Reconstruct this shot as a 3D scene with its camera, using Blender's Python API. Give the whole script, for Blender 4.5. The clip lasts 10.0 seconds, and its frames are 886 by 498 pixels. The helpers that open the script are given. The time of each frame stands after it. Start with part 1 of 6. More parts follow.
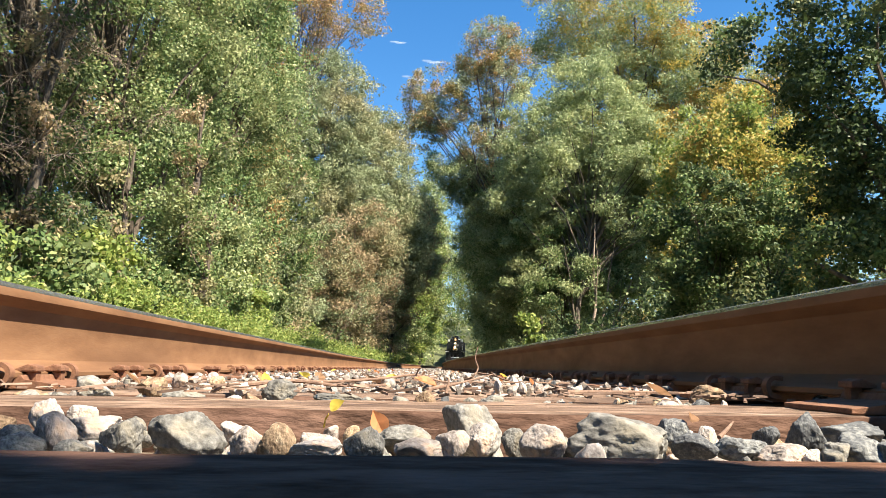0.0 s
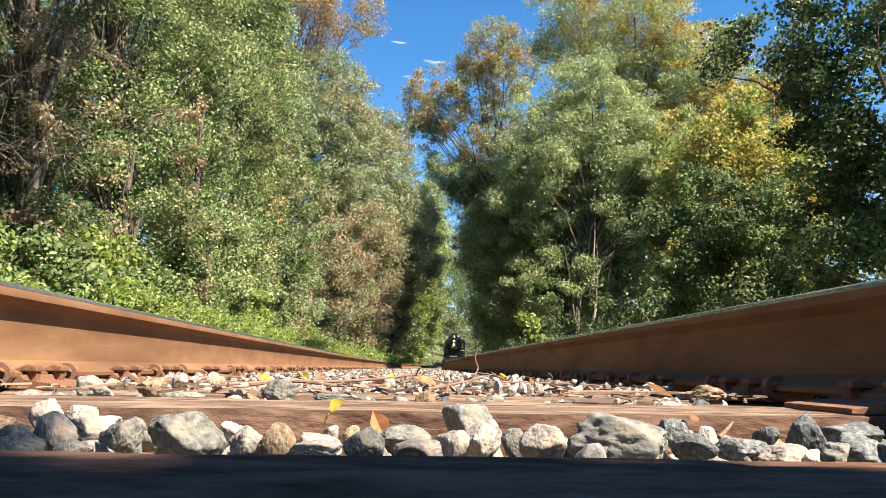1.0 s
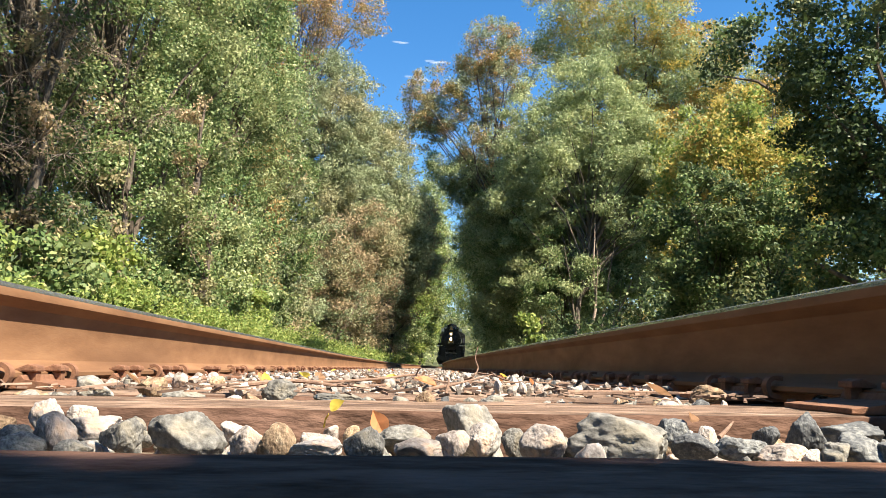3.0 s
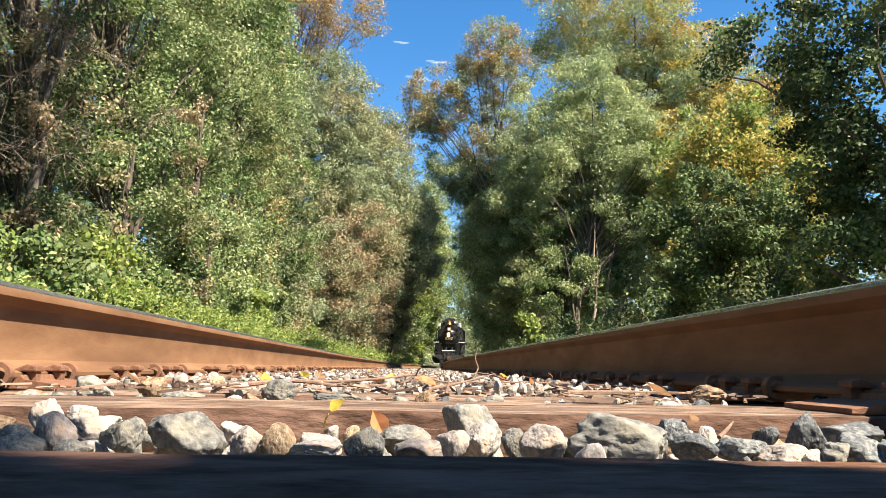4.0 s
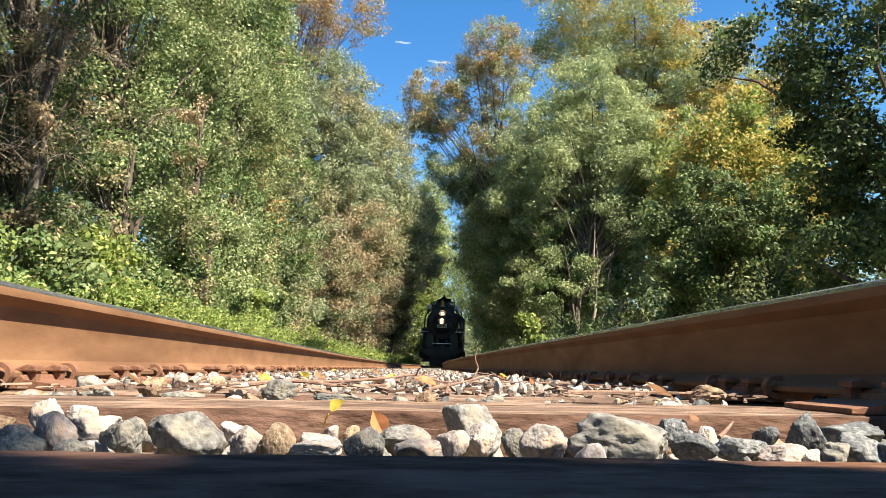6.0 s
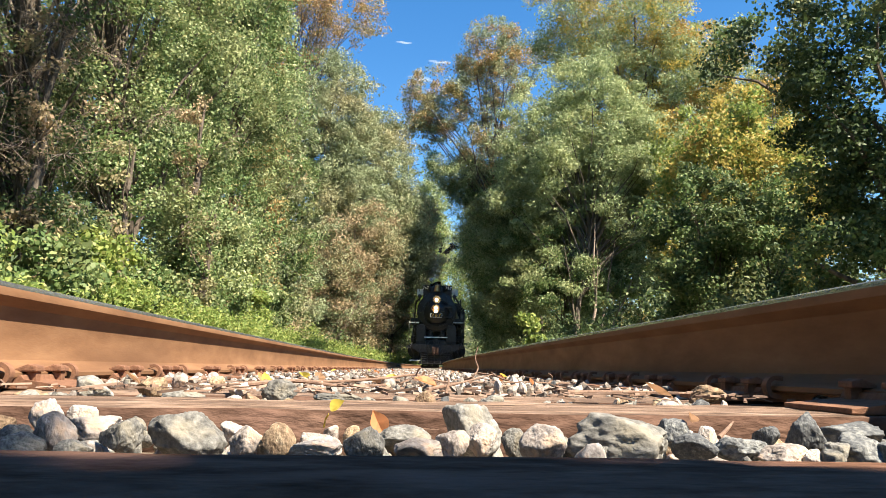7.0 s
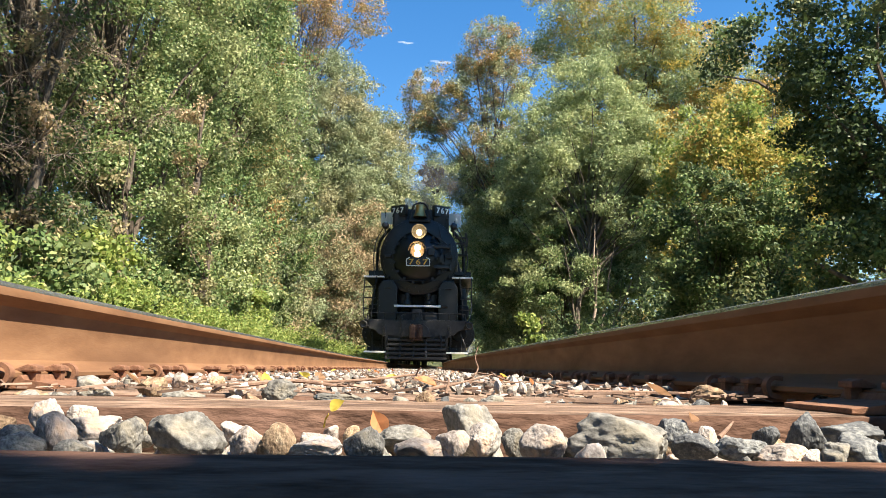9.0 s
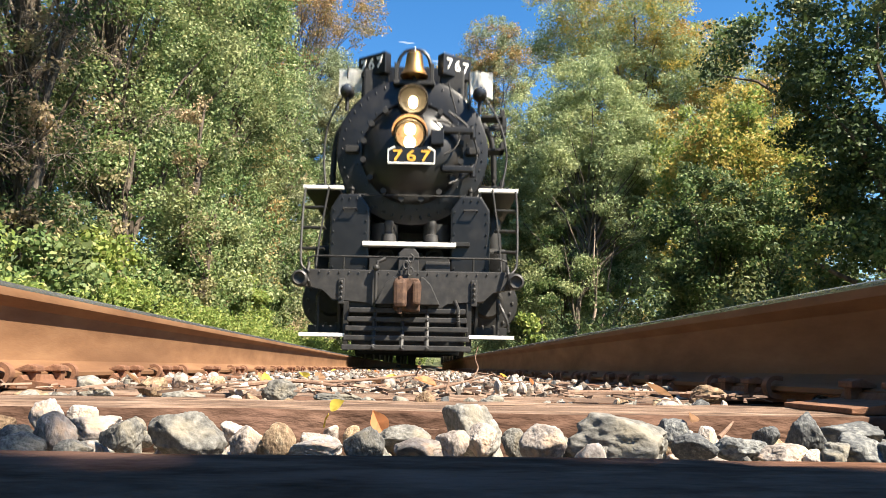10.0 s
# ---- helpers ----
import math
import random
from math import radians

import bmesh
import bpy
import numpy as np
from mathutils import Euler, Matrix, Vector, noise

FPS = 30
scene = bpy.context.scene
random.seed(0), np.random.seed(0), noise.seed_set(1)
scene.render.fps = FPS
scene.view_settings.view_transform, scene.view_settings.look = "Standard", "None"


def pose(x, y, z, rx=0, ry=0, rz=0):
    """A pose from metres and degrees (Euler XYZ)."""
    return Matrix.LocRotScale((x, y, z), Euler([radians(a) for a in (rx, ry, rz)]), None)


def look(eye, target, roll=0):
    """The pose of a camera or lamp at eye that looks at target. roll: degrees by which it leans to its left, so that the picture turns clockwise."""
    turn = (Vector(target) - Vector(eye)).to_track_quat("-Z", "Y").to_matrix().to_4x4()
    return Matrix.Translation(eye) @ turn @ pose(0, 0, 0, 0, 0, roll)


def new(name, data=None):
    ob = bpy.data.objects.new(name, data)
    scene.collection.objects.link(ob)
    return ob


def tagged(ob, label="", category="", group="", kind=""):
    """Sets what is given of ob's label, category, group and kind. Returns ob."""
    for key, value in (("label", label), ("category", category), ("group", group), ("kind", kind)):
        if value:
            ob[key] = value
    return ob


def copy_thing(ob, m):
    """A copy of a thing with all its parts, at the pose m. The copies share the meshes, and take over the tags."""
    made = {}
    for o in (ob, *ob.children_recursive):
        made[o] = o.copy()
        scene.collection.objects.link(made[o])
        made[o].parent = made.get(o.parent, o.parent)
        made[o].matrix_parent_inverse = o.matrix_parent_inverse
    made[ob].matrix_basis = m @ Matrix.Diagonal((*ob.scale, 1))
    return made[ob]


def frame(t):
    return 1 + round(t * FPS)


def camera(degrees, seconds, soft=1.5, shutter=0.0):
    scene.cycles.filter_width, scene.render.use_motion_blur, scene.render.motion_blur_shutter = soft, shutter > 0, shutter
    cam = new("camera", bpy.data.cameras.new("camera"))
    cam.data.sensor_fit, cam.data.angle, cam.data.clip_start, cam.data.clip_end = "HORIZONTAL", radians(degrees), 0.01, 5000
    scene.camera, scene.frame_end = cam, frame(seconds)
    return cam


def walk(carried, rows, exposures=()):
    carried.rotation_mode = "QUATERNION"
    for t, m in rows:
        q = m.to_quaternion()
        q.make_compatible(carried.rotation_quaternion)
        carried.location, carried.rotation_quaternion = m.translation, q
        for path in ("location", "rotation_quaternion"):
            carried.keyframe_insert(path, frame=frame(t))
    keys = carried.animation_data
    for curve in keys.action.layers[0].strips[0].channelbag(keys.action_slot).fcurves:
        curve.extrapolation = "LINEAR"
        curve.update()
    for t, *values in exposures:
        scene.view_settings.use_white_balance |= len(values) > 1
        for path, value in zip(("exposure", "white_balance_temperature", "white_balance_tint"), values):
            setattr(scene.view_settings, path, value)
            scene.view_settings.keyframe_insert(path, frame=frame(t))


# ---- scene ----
# camera: set down between the rails, standing still
EYE = (0.0, 0.0, 0.05)
cam = camera(58.85, 10.0, soft=0.8, shutter=0.35)
VIEW = look(EYE, (0.0561 * 10, 0.9984 * 10, 0.05 + 0.1518 * 10), 1.0)
walk(cam, [(0.0, VIEW), (10.0, VIEW)])

# light: a clear autumn noon, the sun high behind the camera and to its right
SUN = Vector((0.78, -0.60, 1.25)).normalized()
world = bpy.data.worlds.new("sky")
scene.world = world
world.use_nodes = True
wn = world.node_tree.nodes
sky = wn.new("ShaderNodeTexSky")
sky.sky_type = "NISHITA"
sky.sun_disc = False
sky.sun_elevation = math.asin(SUN.z)
sky.sun_rotation = radians(127.6)
sky.air_density, sky.dust_density, sky.ozone_density = 1.0, 0.05, 3.0
deep = wn.new("ShaderNodeHueSaturation")
deep.inputs["Saturation"].default_value = 1.3
world.node_tree.links.new(sky.outputs[0], deep.inputs["Color"])
world.node_tree.links.new(deep.outputs[0], wn["Background"].inputs[0])
wn["Background"].inputs[1].default_value = 0.056
sun = new("sun", bpy.data.lights.new("sun", "SUN"))
sun.data.energy, sun.data.angle, sun.data.color = 5.0, radians(0.53), (1.0, 0.90, 0.74)
sun.matrix_world = look(SUN * 50, (0, 0, 0))
scene.view_settings.exposure = 2.0
# ---- materials ----
def material(name, ramp, scale=20.0, rough=0.7, metal=0.0, bump=0.3, bump_scale=None, per=None, spec=0.4,
             stretch=(1, 1, 1), distance=0.01, mix2=None):
    """Noise-driven colour between the stops of ramp; per: 'object' or 'island' shifts it from piece to piece."""
    m = bpy.data.materials.new(name)
    m.use_nodes = True
    n, l = m.node_tree.nodes, m.node_tree.links
    b = n["Principled BSDF"]
    b.inputs["Roughness"].default_value = rough
    b.inputs["Metallic"].default_value = metal
    b.inputs["Specular IOR Level"].default_value = spec
    tc, mp = n.new("ShaderNodeTexCoord"), n.new("ShaderNodeMapping")
    mp.inputs["Scale"].default_value = stretch
    l.new(tc.outputs["Object"], mp.inputs[0])
    no = n.new("ShaderNodeTexNoise")
    no.inputs["Scale"].default_value = scale
    no.inputs["Detail"].default_value = 8
    no.inputs["Roughness"].default_value = 0.65
    l.new(mp.outputs[0], no.inputs["Vector"])
    cr = n.new("ShaderNodeValToRGB")
    while len(cr.color_ramp.elements) < len(ramp):
        cr.color_ramp.elements.new(0.5)
    for e, (p, c) in zip(cr.color_ramp.elements, ramp):
        e.position, e.color = p, (*c, 1)
    src = no.outputs["Fac"]
    if per:
        rnd = n.new("ShaderNodeObjectInfo").outputs["Random"] if per == "object" else n.new("ShaderNodeNewGeometry").outputs["Random Per Island"]
        a = n.new("ShaderNodeMath")
        a.operation = "MULTIPLY_ADD"
        l.new(rnd, a.inputs[0])
        spread = 0.75 if per == "island" else 0.2
        a.inputs[1].default_value = spread
        l.new(no.outputs["Fac"], a.inputs[2])
        s = n.new("ShaderNodeMath")
        s.operation = "SUBTRACT"
        l.new(a.outputs[0], s.inputs[0])
        s.inputs[1].default_value = spread / 2
        src = s.outputs[0]
    l.new(src, cr.inputs[0])
    l.new(cr.outputs[0], b.inputs["Base Color"])
    if mix2:
        # large patches of a second colour
        col, sc2, lo, hi = mix2
        n2 = n.new("ShaderNodeTexNoise")
        n2.inputs["Scale"].default_value = sc2
        n2.inputs["Detail"].default_value = 5
        l.new(mp.outputs[0], n2.inputs["Vector"])
        mr = n.new("ShaderNodeMapRange")
        mr.inputs["From Min"].default_value, mr.inputs["From Max"].default_value = lo, hi
        l.new(n2.outputs["Fac"], mr.inputs["Value"])
        mx = n.new("ShaderNodeMix")
        mx.data_type = "RGBA"
        l.new(mr.outputs[0], mx.inputs[0])
        l.new(cr.outputs[0], mx.inputs[6])
        mx.inputs[7].default_value = (*col, 1)
        l.new(mx.outputs[2], b.inputs["Base Color"])
    if bump:
        nb = n.new("ShaderNodeTexNoise")
        nb.inputs["Scale"].default_value = bump_scale or scale * 3
        nb.inputs["Detail"].default_value = 6
        l.new(mp.outputs[0], nb.inputs["Vector"])
        bp = n.new("ShaderNodeBump")
        bp.inputs["Strength"].default_value = bump
        bp.inputs["Distance"].default_value = distance
        l.new(nb.outputs["Fac"], bp.inputs["Height"])
        l.new(bp.outputs[0], b.inputs["Normal"])
    return m


def foliage(name, ramp, patch=None, translucent=0.36, patch_scale=0.35):
    """Leaves: colour from leaf to leaf, autumn patches through the crown, light passing through."""
    m = bpy.data.materials.new(name)
    m.use_nodes = True
    n, l = m.node_tree.nodes, m.node_tree.links
    b = n["Principled BSDF"]
    b.inputs["Roughness"].default_value = 0.58
    b.inputs["Specular IOR Level"].default_value = 0.3
    cr = n.new("ShaderNodeValToRGB")
    while len(cr.color_ramp.elements) < len(ramp):
        cr.color_ramp.elements.new(0.5)
    for e, (p, c) in zip(cr.color_ramp.elements, ramp):
        e.position, e.color = p, (*c, 1)
    geo = n.new("ShaderNodeNewGeometry")
    l.new(geo.outputs["Random Per Island"], cr.inputs[0])
    col = cr.outputs[0]
    if patch:
        tc = n.new("ShaderNodeTexCoord")
        no = n.new("ShaderNodeTexNoise")
        no.inputs["Scale"].default_value = patch_scale
        no.inputs["Detail"].default_value = 4
        l.new(tc.outputs["Object"], no.inputs["Vector"])
        mr = n.new("ShaderNodeMapRange")
        mr.inputs["From Min"].default_value, mr.inputs["From Max"].default_value = 0.48, 0.68
        mr.inputs["To Max"].default_value = 0.8
        l.new(no.outputs["Fac"], mr.inputs["Value"])
        mx = n.new("ShaderNodeMix")
        mx.data_type = "RGBA"
        l.new(mr.outputs[0], mx.inputs[0])
        l.new(col, mx.inputs[6])
        mx.inputs[7].default_value = (*patch, 1)
        col = mx.outputs[2]
    l.new(col, b.inputs["Base Color"])
    t = n.new("ShaderNodeBsdfTranslucent")
    l.new(col, t.inputs["Color"])
    s = n.new("ShaderNodeMixShader")
    s.inputs[0].default_value = translucent
    l.new(b.outputs[0], s.inputs[1])
    l.new(t.outputs[0], s.inputs[2])
    l.new(s.outputs[0], n["Material Output"].inputs["Surface"])
    return m


def glow(name, colour, strength):
    m = bpy.data.materials.new(name)
    m.use_nodes = True
    b = m.node_tree.nodes["Principled BSDF"]
    b.inputs["Base Color"].default_value = (*colour, 1)
    b.inputs["Emission Color"].default_value = (*colour, 1)
    b.inputs["Emission Strength"].default_value = strength
    return m


RUST = material("rusty_rail_steel", [(0.3, (0.12, 0.060, 0.030)), (0.5, (0.165, 0.086, 0.044)), (0.72, (0.215, 0.118, 0.062))], 14, 0.75, 0.1,
                0.25, 220, distance=0.002, stretch=(1, 0.25, 1), mix2=((0.085, 0.042, 0.022), 3.0, 0.55, 0.75), spec=0.2)
POLISH = material("polished_rail_head", [(0.3, (0.32, 0.32, 0.34)), (0.7, (0.55, 0.55, 0.57))], 40, 0.25, 0.9, 0.05, 200, stretch=(1, 0.05, 1))
RUST_DARK = material("rusty_fastening", [(0.3, (0.10, 0.047, 0.026)), (0.55, (0.175, 0.083, 0.046)), (0.75, (0.25, 0.125, 0.072))], 60, 0.85, 0.1, 0.5, 300,
                     distance=0.003)
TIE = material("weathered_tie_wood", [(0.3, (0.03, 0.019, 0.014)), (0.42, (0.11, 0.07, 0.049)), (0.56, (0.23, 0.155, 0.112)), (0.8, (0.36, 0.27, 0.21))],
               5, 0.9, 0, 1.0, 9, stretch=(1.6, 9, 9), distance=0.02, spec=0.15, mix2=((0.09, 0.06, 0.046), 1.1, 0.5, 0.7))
TIE_DARK = material("dark_tie_wood", [(0.3, (0.036, 0.021, 0.015)), (0.5, (0.085, 0.05, 0.036)), (0.72, (0.16, 0.096, 0.07))],
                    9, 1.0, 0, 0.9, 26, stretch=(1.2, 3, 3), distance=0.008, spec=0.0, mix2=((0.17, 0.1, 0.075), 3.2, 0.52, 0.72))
# first ties only: shade and warm bounce put into a dark reddened wood
TIE_SHADED = material("reddened_shade_tie_wood", [(0.3, (0.055, 0.028, 0.018)), (0.5, (0.115, 0.062, 0.042)), (0.72, (0.2, 0.115, 0.082))],
                    9, 1.0, 0, 0.9, 26, stretch=(1.2, 3, 3), distance=0.008, spec=0.0, mix2=((0.2, 0.115, 0.085), 3.2, 0.52, 0.72))
STONE = material("limestone_ballast", [(0.1, (0.06, 0.048, 0.04)), (0.35, (0.14, 0.115, 0.096)), (0.6, (0.235, 0.205, 0.178)), (0.9, (0.43, 0.4, 0.37))],
                 55, 0.85, 0, 0.55, 160, per="island", distance=0.006, mix2=((0.42, 0.31, 0.2), 9, 0.58, 0.72))
STONE_WHITE = material("white_ballast_stone", [(0.28, (0.12, 0.096, 0.08)), (0.42, (0.225, 0.19, 0.165)), (0.56, (0.315, 0.28, 0.25)), (0.72, (0.41, 0.375, 0.345))], 4, 0.85, 0, 0.5, 14, per="object", stretch=(1, 0.9, 0.6), distance=0.004, mix2=((0.46, 0.31, 0.2), 1.7, 0.53, 0.7))
STONE_GREY = material("grey_ballast_stone", [(0.3, (0.05, 0.048, 0.042)), (0.44, (0.105, 0.1, 0.09)), (0.56, (0.16, 0.153, 0.136)), (0.72, (0.27, 0.255, 0.23))], 9, 0.85, 0, 0.5, 16, per="object", stretch=(1, 0.9, 0.6), distance=0.004, mix2=((0.2, 0.175, 0.13), 1.9, 0.52, 0.7))
STONE_DARK = material("dark_ballast_stone", [(0.3, (0.03, 0.031, 0.034)), (0.5, (0.075, 0.078, 0.08)), (0.72, (0.22, 0.22, 0.205))], 9, 0.8, 0, 0.5, 16, per="object", stretch=(1, 0.9, 0.6), distance=0.004)
STONE_BROWN = material("brown_ballast_stone", [(0.3, (0.09, 0.055, 0.034)), (0.5, (0.22, 0.15, 0.09)), (0.72, (0.4, 0.31, 0.2))], 6, 0.85, 0, 0.5, 16, per="object", stretch=(1, 0.9, 0.6), distance=0.004)
SOIL = material("gravelly_soil", [(0.3, (0.07, 0.055, 0.04)), (0.5, (0.16, 0.125, 0.09)), (0.75, (0.27, 0.22, 0.17))], 6, 0.95, 0, 0.8, 40, distance=0.02)
EARTH = material("leafy_ground", [(0.3, (0.03, 0.035, 0.015)), (0.5, (0.06, 0.07, 0.025)), (0.75, (0.12, 0.1, 0.045))], 2, 0.95, 0, 0.8, 20, distance=0.03)
BARK = material("grey_brown_bark", [(0.3, (0.04, 0.03, 0.023)), (0.55, (0.105, 0.083, 0.062)), (0.8, (0.19, 0.155, 0.12))], 5, 0.9, 0, 0.9, 20, stretch=(3, 3, 0.6), distance=0.03)
TWIG = material("dry_twig", [(0.3, (0.08, 0.045, 0.03)), (0.55, (0.18, 0.11, 0.075)), (0.8, (0.3, 0.2, 0.14))], 60, 0.85, 0, 0.6, 200, distance=0.002)
LEAF_GREEN = foliage("green_leaves", [(0.0, (0.058, 0.103, 0.031)), (0.4, (0.112, 0.174, 0.056)), (0.8, (0.174, 0.230, 0.086)), (1.0, (0.314, 0.297, 0.126))], patch=(0.213, 0.207, 0.095), translucent=0.36)
LEAF_DARK = foliage("dark_green_leaves", [(0.0, (0.040, 0.067, 0.022)), (0.5, (0.081, 0.119, 0.043)), (1.0, (0.168, 0.190, 0.077))], translucent=0.36)
# darker copy of the green leaves: eastern shade put into their colour
LEAF_SHADE = foliage("shaded_green_leaves", [(0.0, (0.035, 0.06, 0.020)), (0.5, (0.058, 0.092, 0.033)), (1.0, (0.1, 0.13, 0.050))], translucent=0.32)
LEAF_OLIVE = foliage("olive_willow_leaves", [(0.0, (0.140, 0.174, 0.086)), (0.5, (0.230, 0.269, 0.147)), (1.0, (0.336, 0.364, 0.217))], patch=(0.325, 0.280, 0.154))
LEAF_BROWN = foliage("browning_leaves", [(0.0, (0.179, 0.151, 0.081)), (0.5, (0.314, 0.246, 0.140)), (1.0, (0.426, 0.302, 0.196))], patch=(0.202, 0.213, 0.098))
LEAF_LIME = foliage("bright_green_leaves", [(0.0, (0.120, 0.180, 0.037)), (0.5, (0.200, 0.260, 0.062)), (1.0, (0.340, 0.350, 0.100))], translucent=0.45)
LEAF_SILVER = foliage("pale_green_leaves", [(0.0, (0.151, 0.202, 0.086)), (0.5, (0.263, 0.319, 0.147)), (1.0, (0.414, 0.442, 0.231))], patch=(0.325, 0.336, 0.154), translucent=0.38)
LEAF_YELLOW = foliage("yellowing_leaves", [(0.0, (0.202, 0.213, 0.043)), (0.5, (0.358, 0.314, 0.077)), (1.0, (0.560, 0.403, 0.112))], patch=(0.403, 0.235, 0.077), translucent=0.45)
LEAF_ORANGE = foliage("orange_brown_leaves", [(0.0, (0.202, 0.168, 0.062)), (0.5, (0.336, 0.224, 0.091)), (1.0, (0.493, 0.280, 0.126))], patch=(0.179, 0.202, 0.070))
GRASS = foliage("bright_weeds", [(0.0, (0.110, 0.170, 0.037)), (0.5, (0.200, 0.270, 0.062)), (1.0, (0.360, 0.380, 0.125))], translucent=0.45)
DEADWOOD = material("bare_dead_wood", [(0.3, (0.13, 0.095, 0.07)), (0.55, (0.26, 0.2, 0.155)), (0.8, (0.42, 0.34, 0.28))], 12, 0.9, 0, 0.6, 40)
BLACK = material("black_boiler_paint", [(0.3, (0.006, 0.006, 0.0065)), (0.55, (0.0105, 0.0105, 0.011)), (0.8, (0.018, 0.017, 0.016))], 5, 0.36, 0, 0.08, 60, distance=0.004,
                 mix2=((0.024, 0.022, 0.02), 2.2, 0.55, 0.75), spec=0.4)
GREASE = material("sooty_black_steel", [(0.3, (0.007, 0.0065, 0.006)), (0.55, (0.014, 0.013, 0.012)), (0.8, (0.035, 0.03, 0.026))], 9, 0.55, 0.0, 0.25, 60, distance=0.004)
GREYSTEEL = material("worn_grey_black_steel", [(0.3, (0.014, 0.014, 0.014)), (0.55, (0.032, 0.03, 0.029)), (0.8, (0.06, 0.054, 0.048))], 8, 0.5, 0.0, 0.25, 60, distance=0.004)
WHITE = material("white_edge_paint", [(0.3, (0.72, 0.7, 0.66)), (0.6, (0.82, 0.81, 0.78))], 12, 0.5, 0, 0.1, 80, distance=0.002)
FLAG = material("white_flag_cloth", [(0.3, (0.72, 0.7, 0.66)), (0.6, (0.82, 0.81, 0.78))], 12, 0.8, 0, 0.3, 30, distance=0.01)
BRASS = material("polished_bronze", [(0.3, (0.5, 0.25, 0.08)), (0.6, (0.68, 0.37, 0.13))], 6, 0.36, 1.0, 0.06, 40, distance=0.003)
COPPER = material("tan_headlight_hood", [(0.3, (0.3, 0.15, 0.06)), (0.6, (0.42, 0.22, 0.09))], 9, 0.45, 0.1, 0.05, 60)
COUPLER = material("rusty_coupler_iron", [(0.3, (0.03, 0.017, 0.012)), (0.5, (0.075, 0.04, 0.026)), (0.75, (0.16, 0.09, 0.055))], 12, 0.75, 0.1, 0.4, 60, distance=0.004)
GOLD = material("gold_numeral_paint", [(0.3, (0.6, 0.3, 0.03)), (0.6, (0.75, 0.42, 0.06))], 20, 0.4, 0.1, 0)
LAMP = glow("lit_headlight_bulb", (1.0, 0.7, 0.34), 7.0)
# reflector emits faintly itself, in place of light caught from the bulbs
REFLECTOR = glow("glowing_headlight_reflector", (0.085, 0.05, 0.024), 0.02)
LENS_DARK = material("headlight_glass", [(0.3, (0.03, 0.035, 0.045)), (0.6, (0.045, 0.05, 0.065))], 10, 0.12, 0.0, 0)


def vapour(name, colour, cover):
    m = bpy.data.materials.new(name)
    m.use_nodes = True
    n, l = m.node_tree.nodes, m.node_tree.links
    n.remove(n["Principled BSDF"])
    d, t, c = n.new("ShaderNodeBsdfDiffuse"), n.new("ShaderNodeBsdfTranslucent"), n.new("ShaderNodeBsdfTransparent")
    for x in (d, t):
        x.inputs["Color"].default_value = (*colour, 1)
    a, b = n.new("ShaderNodeMixShader"), n.new("ShaderNodeMixShader")
    a.inputs[0].default_value, b.inputs[0].default_value = 0.5, cover
    l.new(d.outputs[0], a.inputs[1])
    l.new(t.outputs[0], a.inputs[2])
    l.new(c.outputs[0], b.inputs[1])
    l.new(a.outputs[0], b.inputs[2])
    l.new(b.outputs[0], n["Material Output"].inputs["Surface"])
    return m


STEAM = vapour("white_steam", (0.92, 0.93, 0.95), 0.24)
# warm scattering colour on the lens imitates the headlight's glow halo
LENS = vapour("lamp_halo_glass", (0.9, 0.7, 0.45), 0.004)
SMOKE = vapour("thin_grey_smoke", (0.85, 0.87, 0.9), 0.011)
CLOUD = vapour("thin_high_cloud", (0.9, 0.92, 0.95), 0.1)
# ---- helpers for meshes ----
def mesh_ob(name, verts, faces, mats, parent=None, label="", smooth=False, idx=None):
    me = bpy.data.meshes.new(name)
    me.from_pydata(verts, [], faces)
    for m in mats if isinstance(mats, (list, tuple)) else [mats]:
        me.materials.append(m)
    if idx:
        me.polygons.foreach_set("material_index", idx)
    if smooth:
        me.polygons.foreach_set("use_smooth", [True] * len(me.polygons))
    me.update()
    ob = new(name, me)
    if parent:
        ob.parent = parent
    if label:
        ob["label"] = label
    return ob


def part(name, bm, mat, parent=None, label="", smooth=False):
    me = bpy.data.meshes.new(name)
    bmesh.ops.recalc_face_normals(bm, faces=bm.faces)
    for f in bm.faces:
        f.smooth = smooth
    bm.to_mesh(me)
    bm.free()
    me.materials.append(mat)
    if smooth:
        me.set_sharp_from_angle(angle=radians(40))
    ob = new(name, me)
    if parent:
        ob.parent = parent
    if label:
        ob["label"] = label
    return ob


def box(x0, x1, y0, y1, z0, z1, bevel=0.0, bm=None, m=None):
    bm = bm or bmesh.new()
    mat = Matrix.Translation(((x0 + x1) / 2, (y0 + y1) / 2, (z0 + z1) / 2)) @ Matrix.Diagonal((abs(x1 - x0), abs(y1 - y0), abs(z1 - z0), 1))
    r = bmesh.ops.create_cube(bm, size=1, matrix=(m @ mat) if m else mat)
    if bevel:
        es = list({e for v in r["verts"] for e in v.link_edges})
        bmesh.ops.bevel(bm, geom=es, offset=bevel, segments=2, affect="EDGES", profile=0.6)
    return bm


def rod(a, b, r, seg=10, r2=None, bm=None, caps=True):
    bm = bm or bmesh.new()
    a, b = Vector(a), Vector(b)
    d = b - a
    m = Matrix.Translation((a + b) / 2) @ d.to_track_quat("Z", "Y").to_matrix().to_4x4()
    bmesh.ops.create_cone(bm, cap_ends=caps, segments=seg, radius1=r, radius2=r if r2 is None else r2, depth=d.length, matrix=m)
    return bm


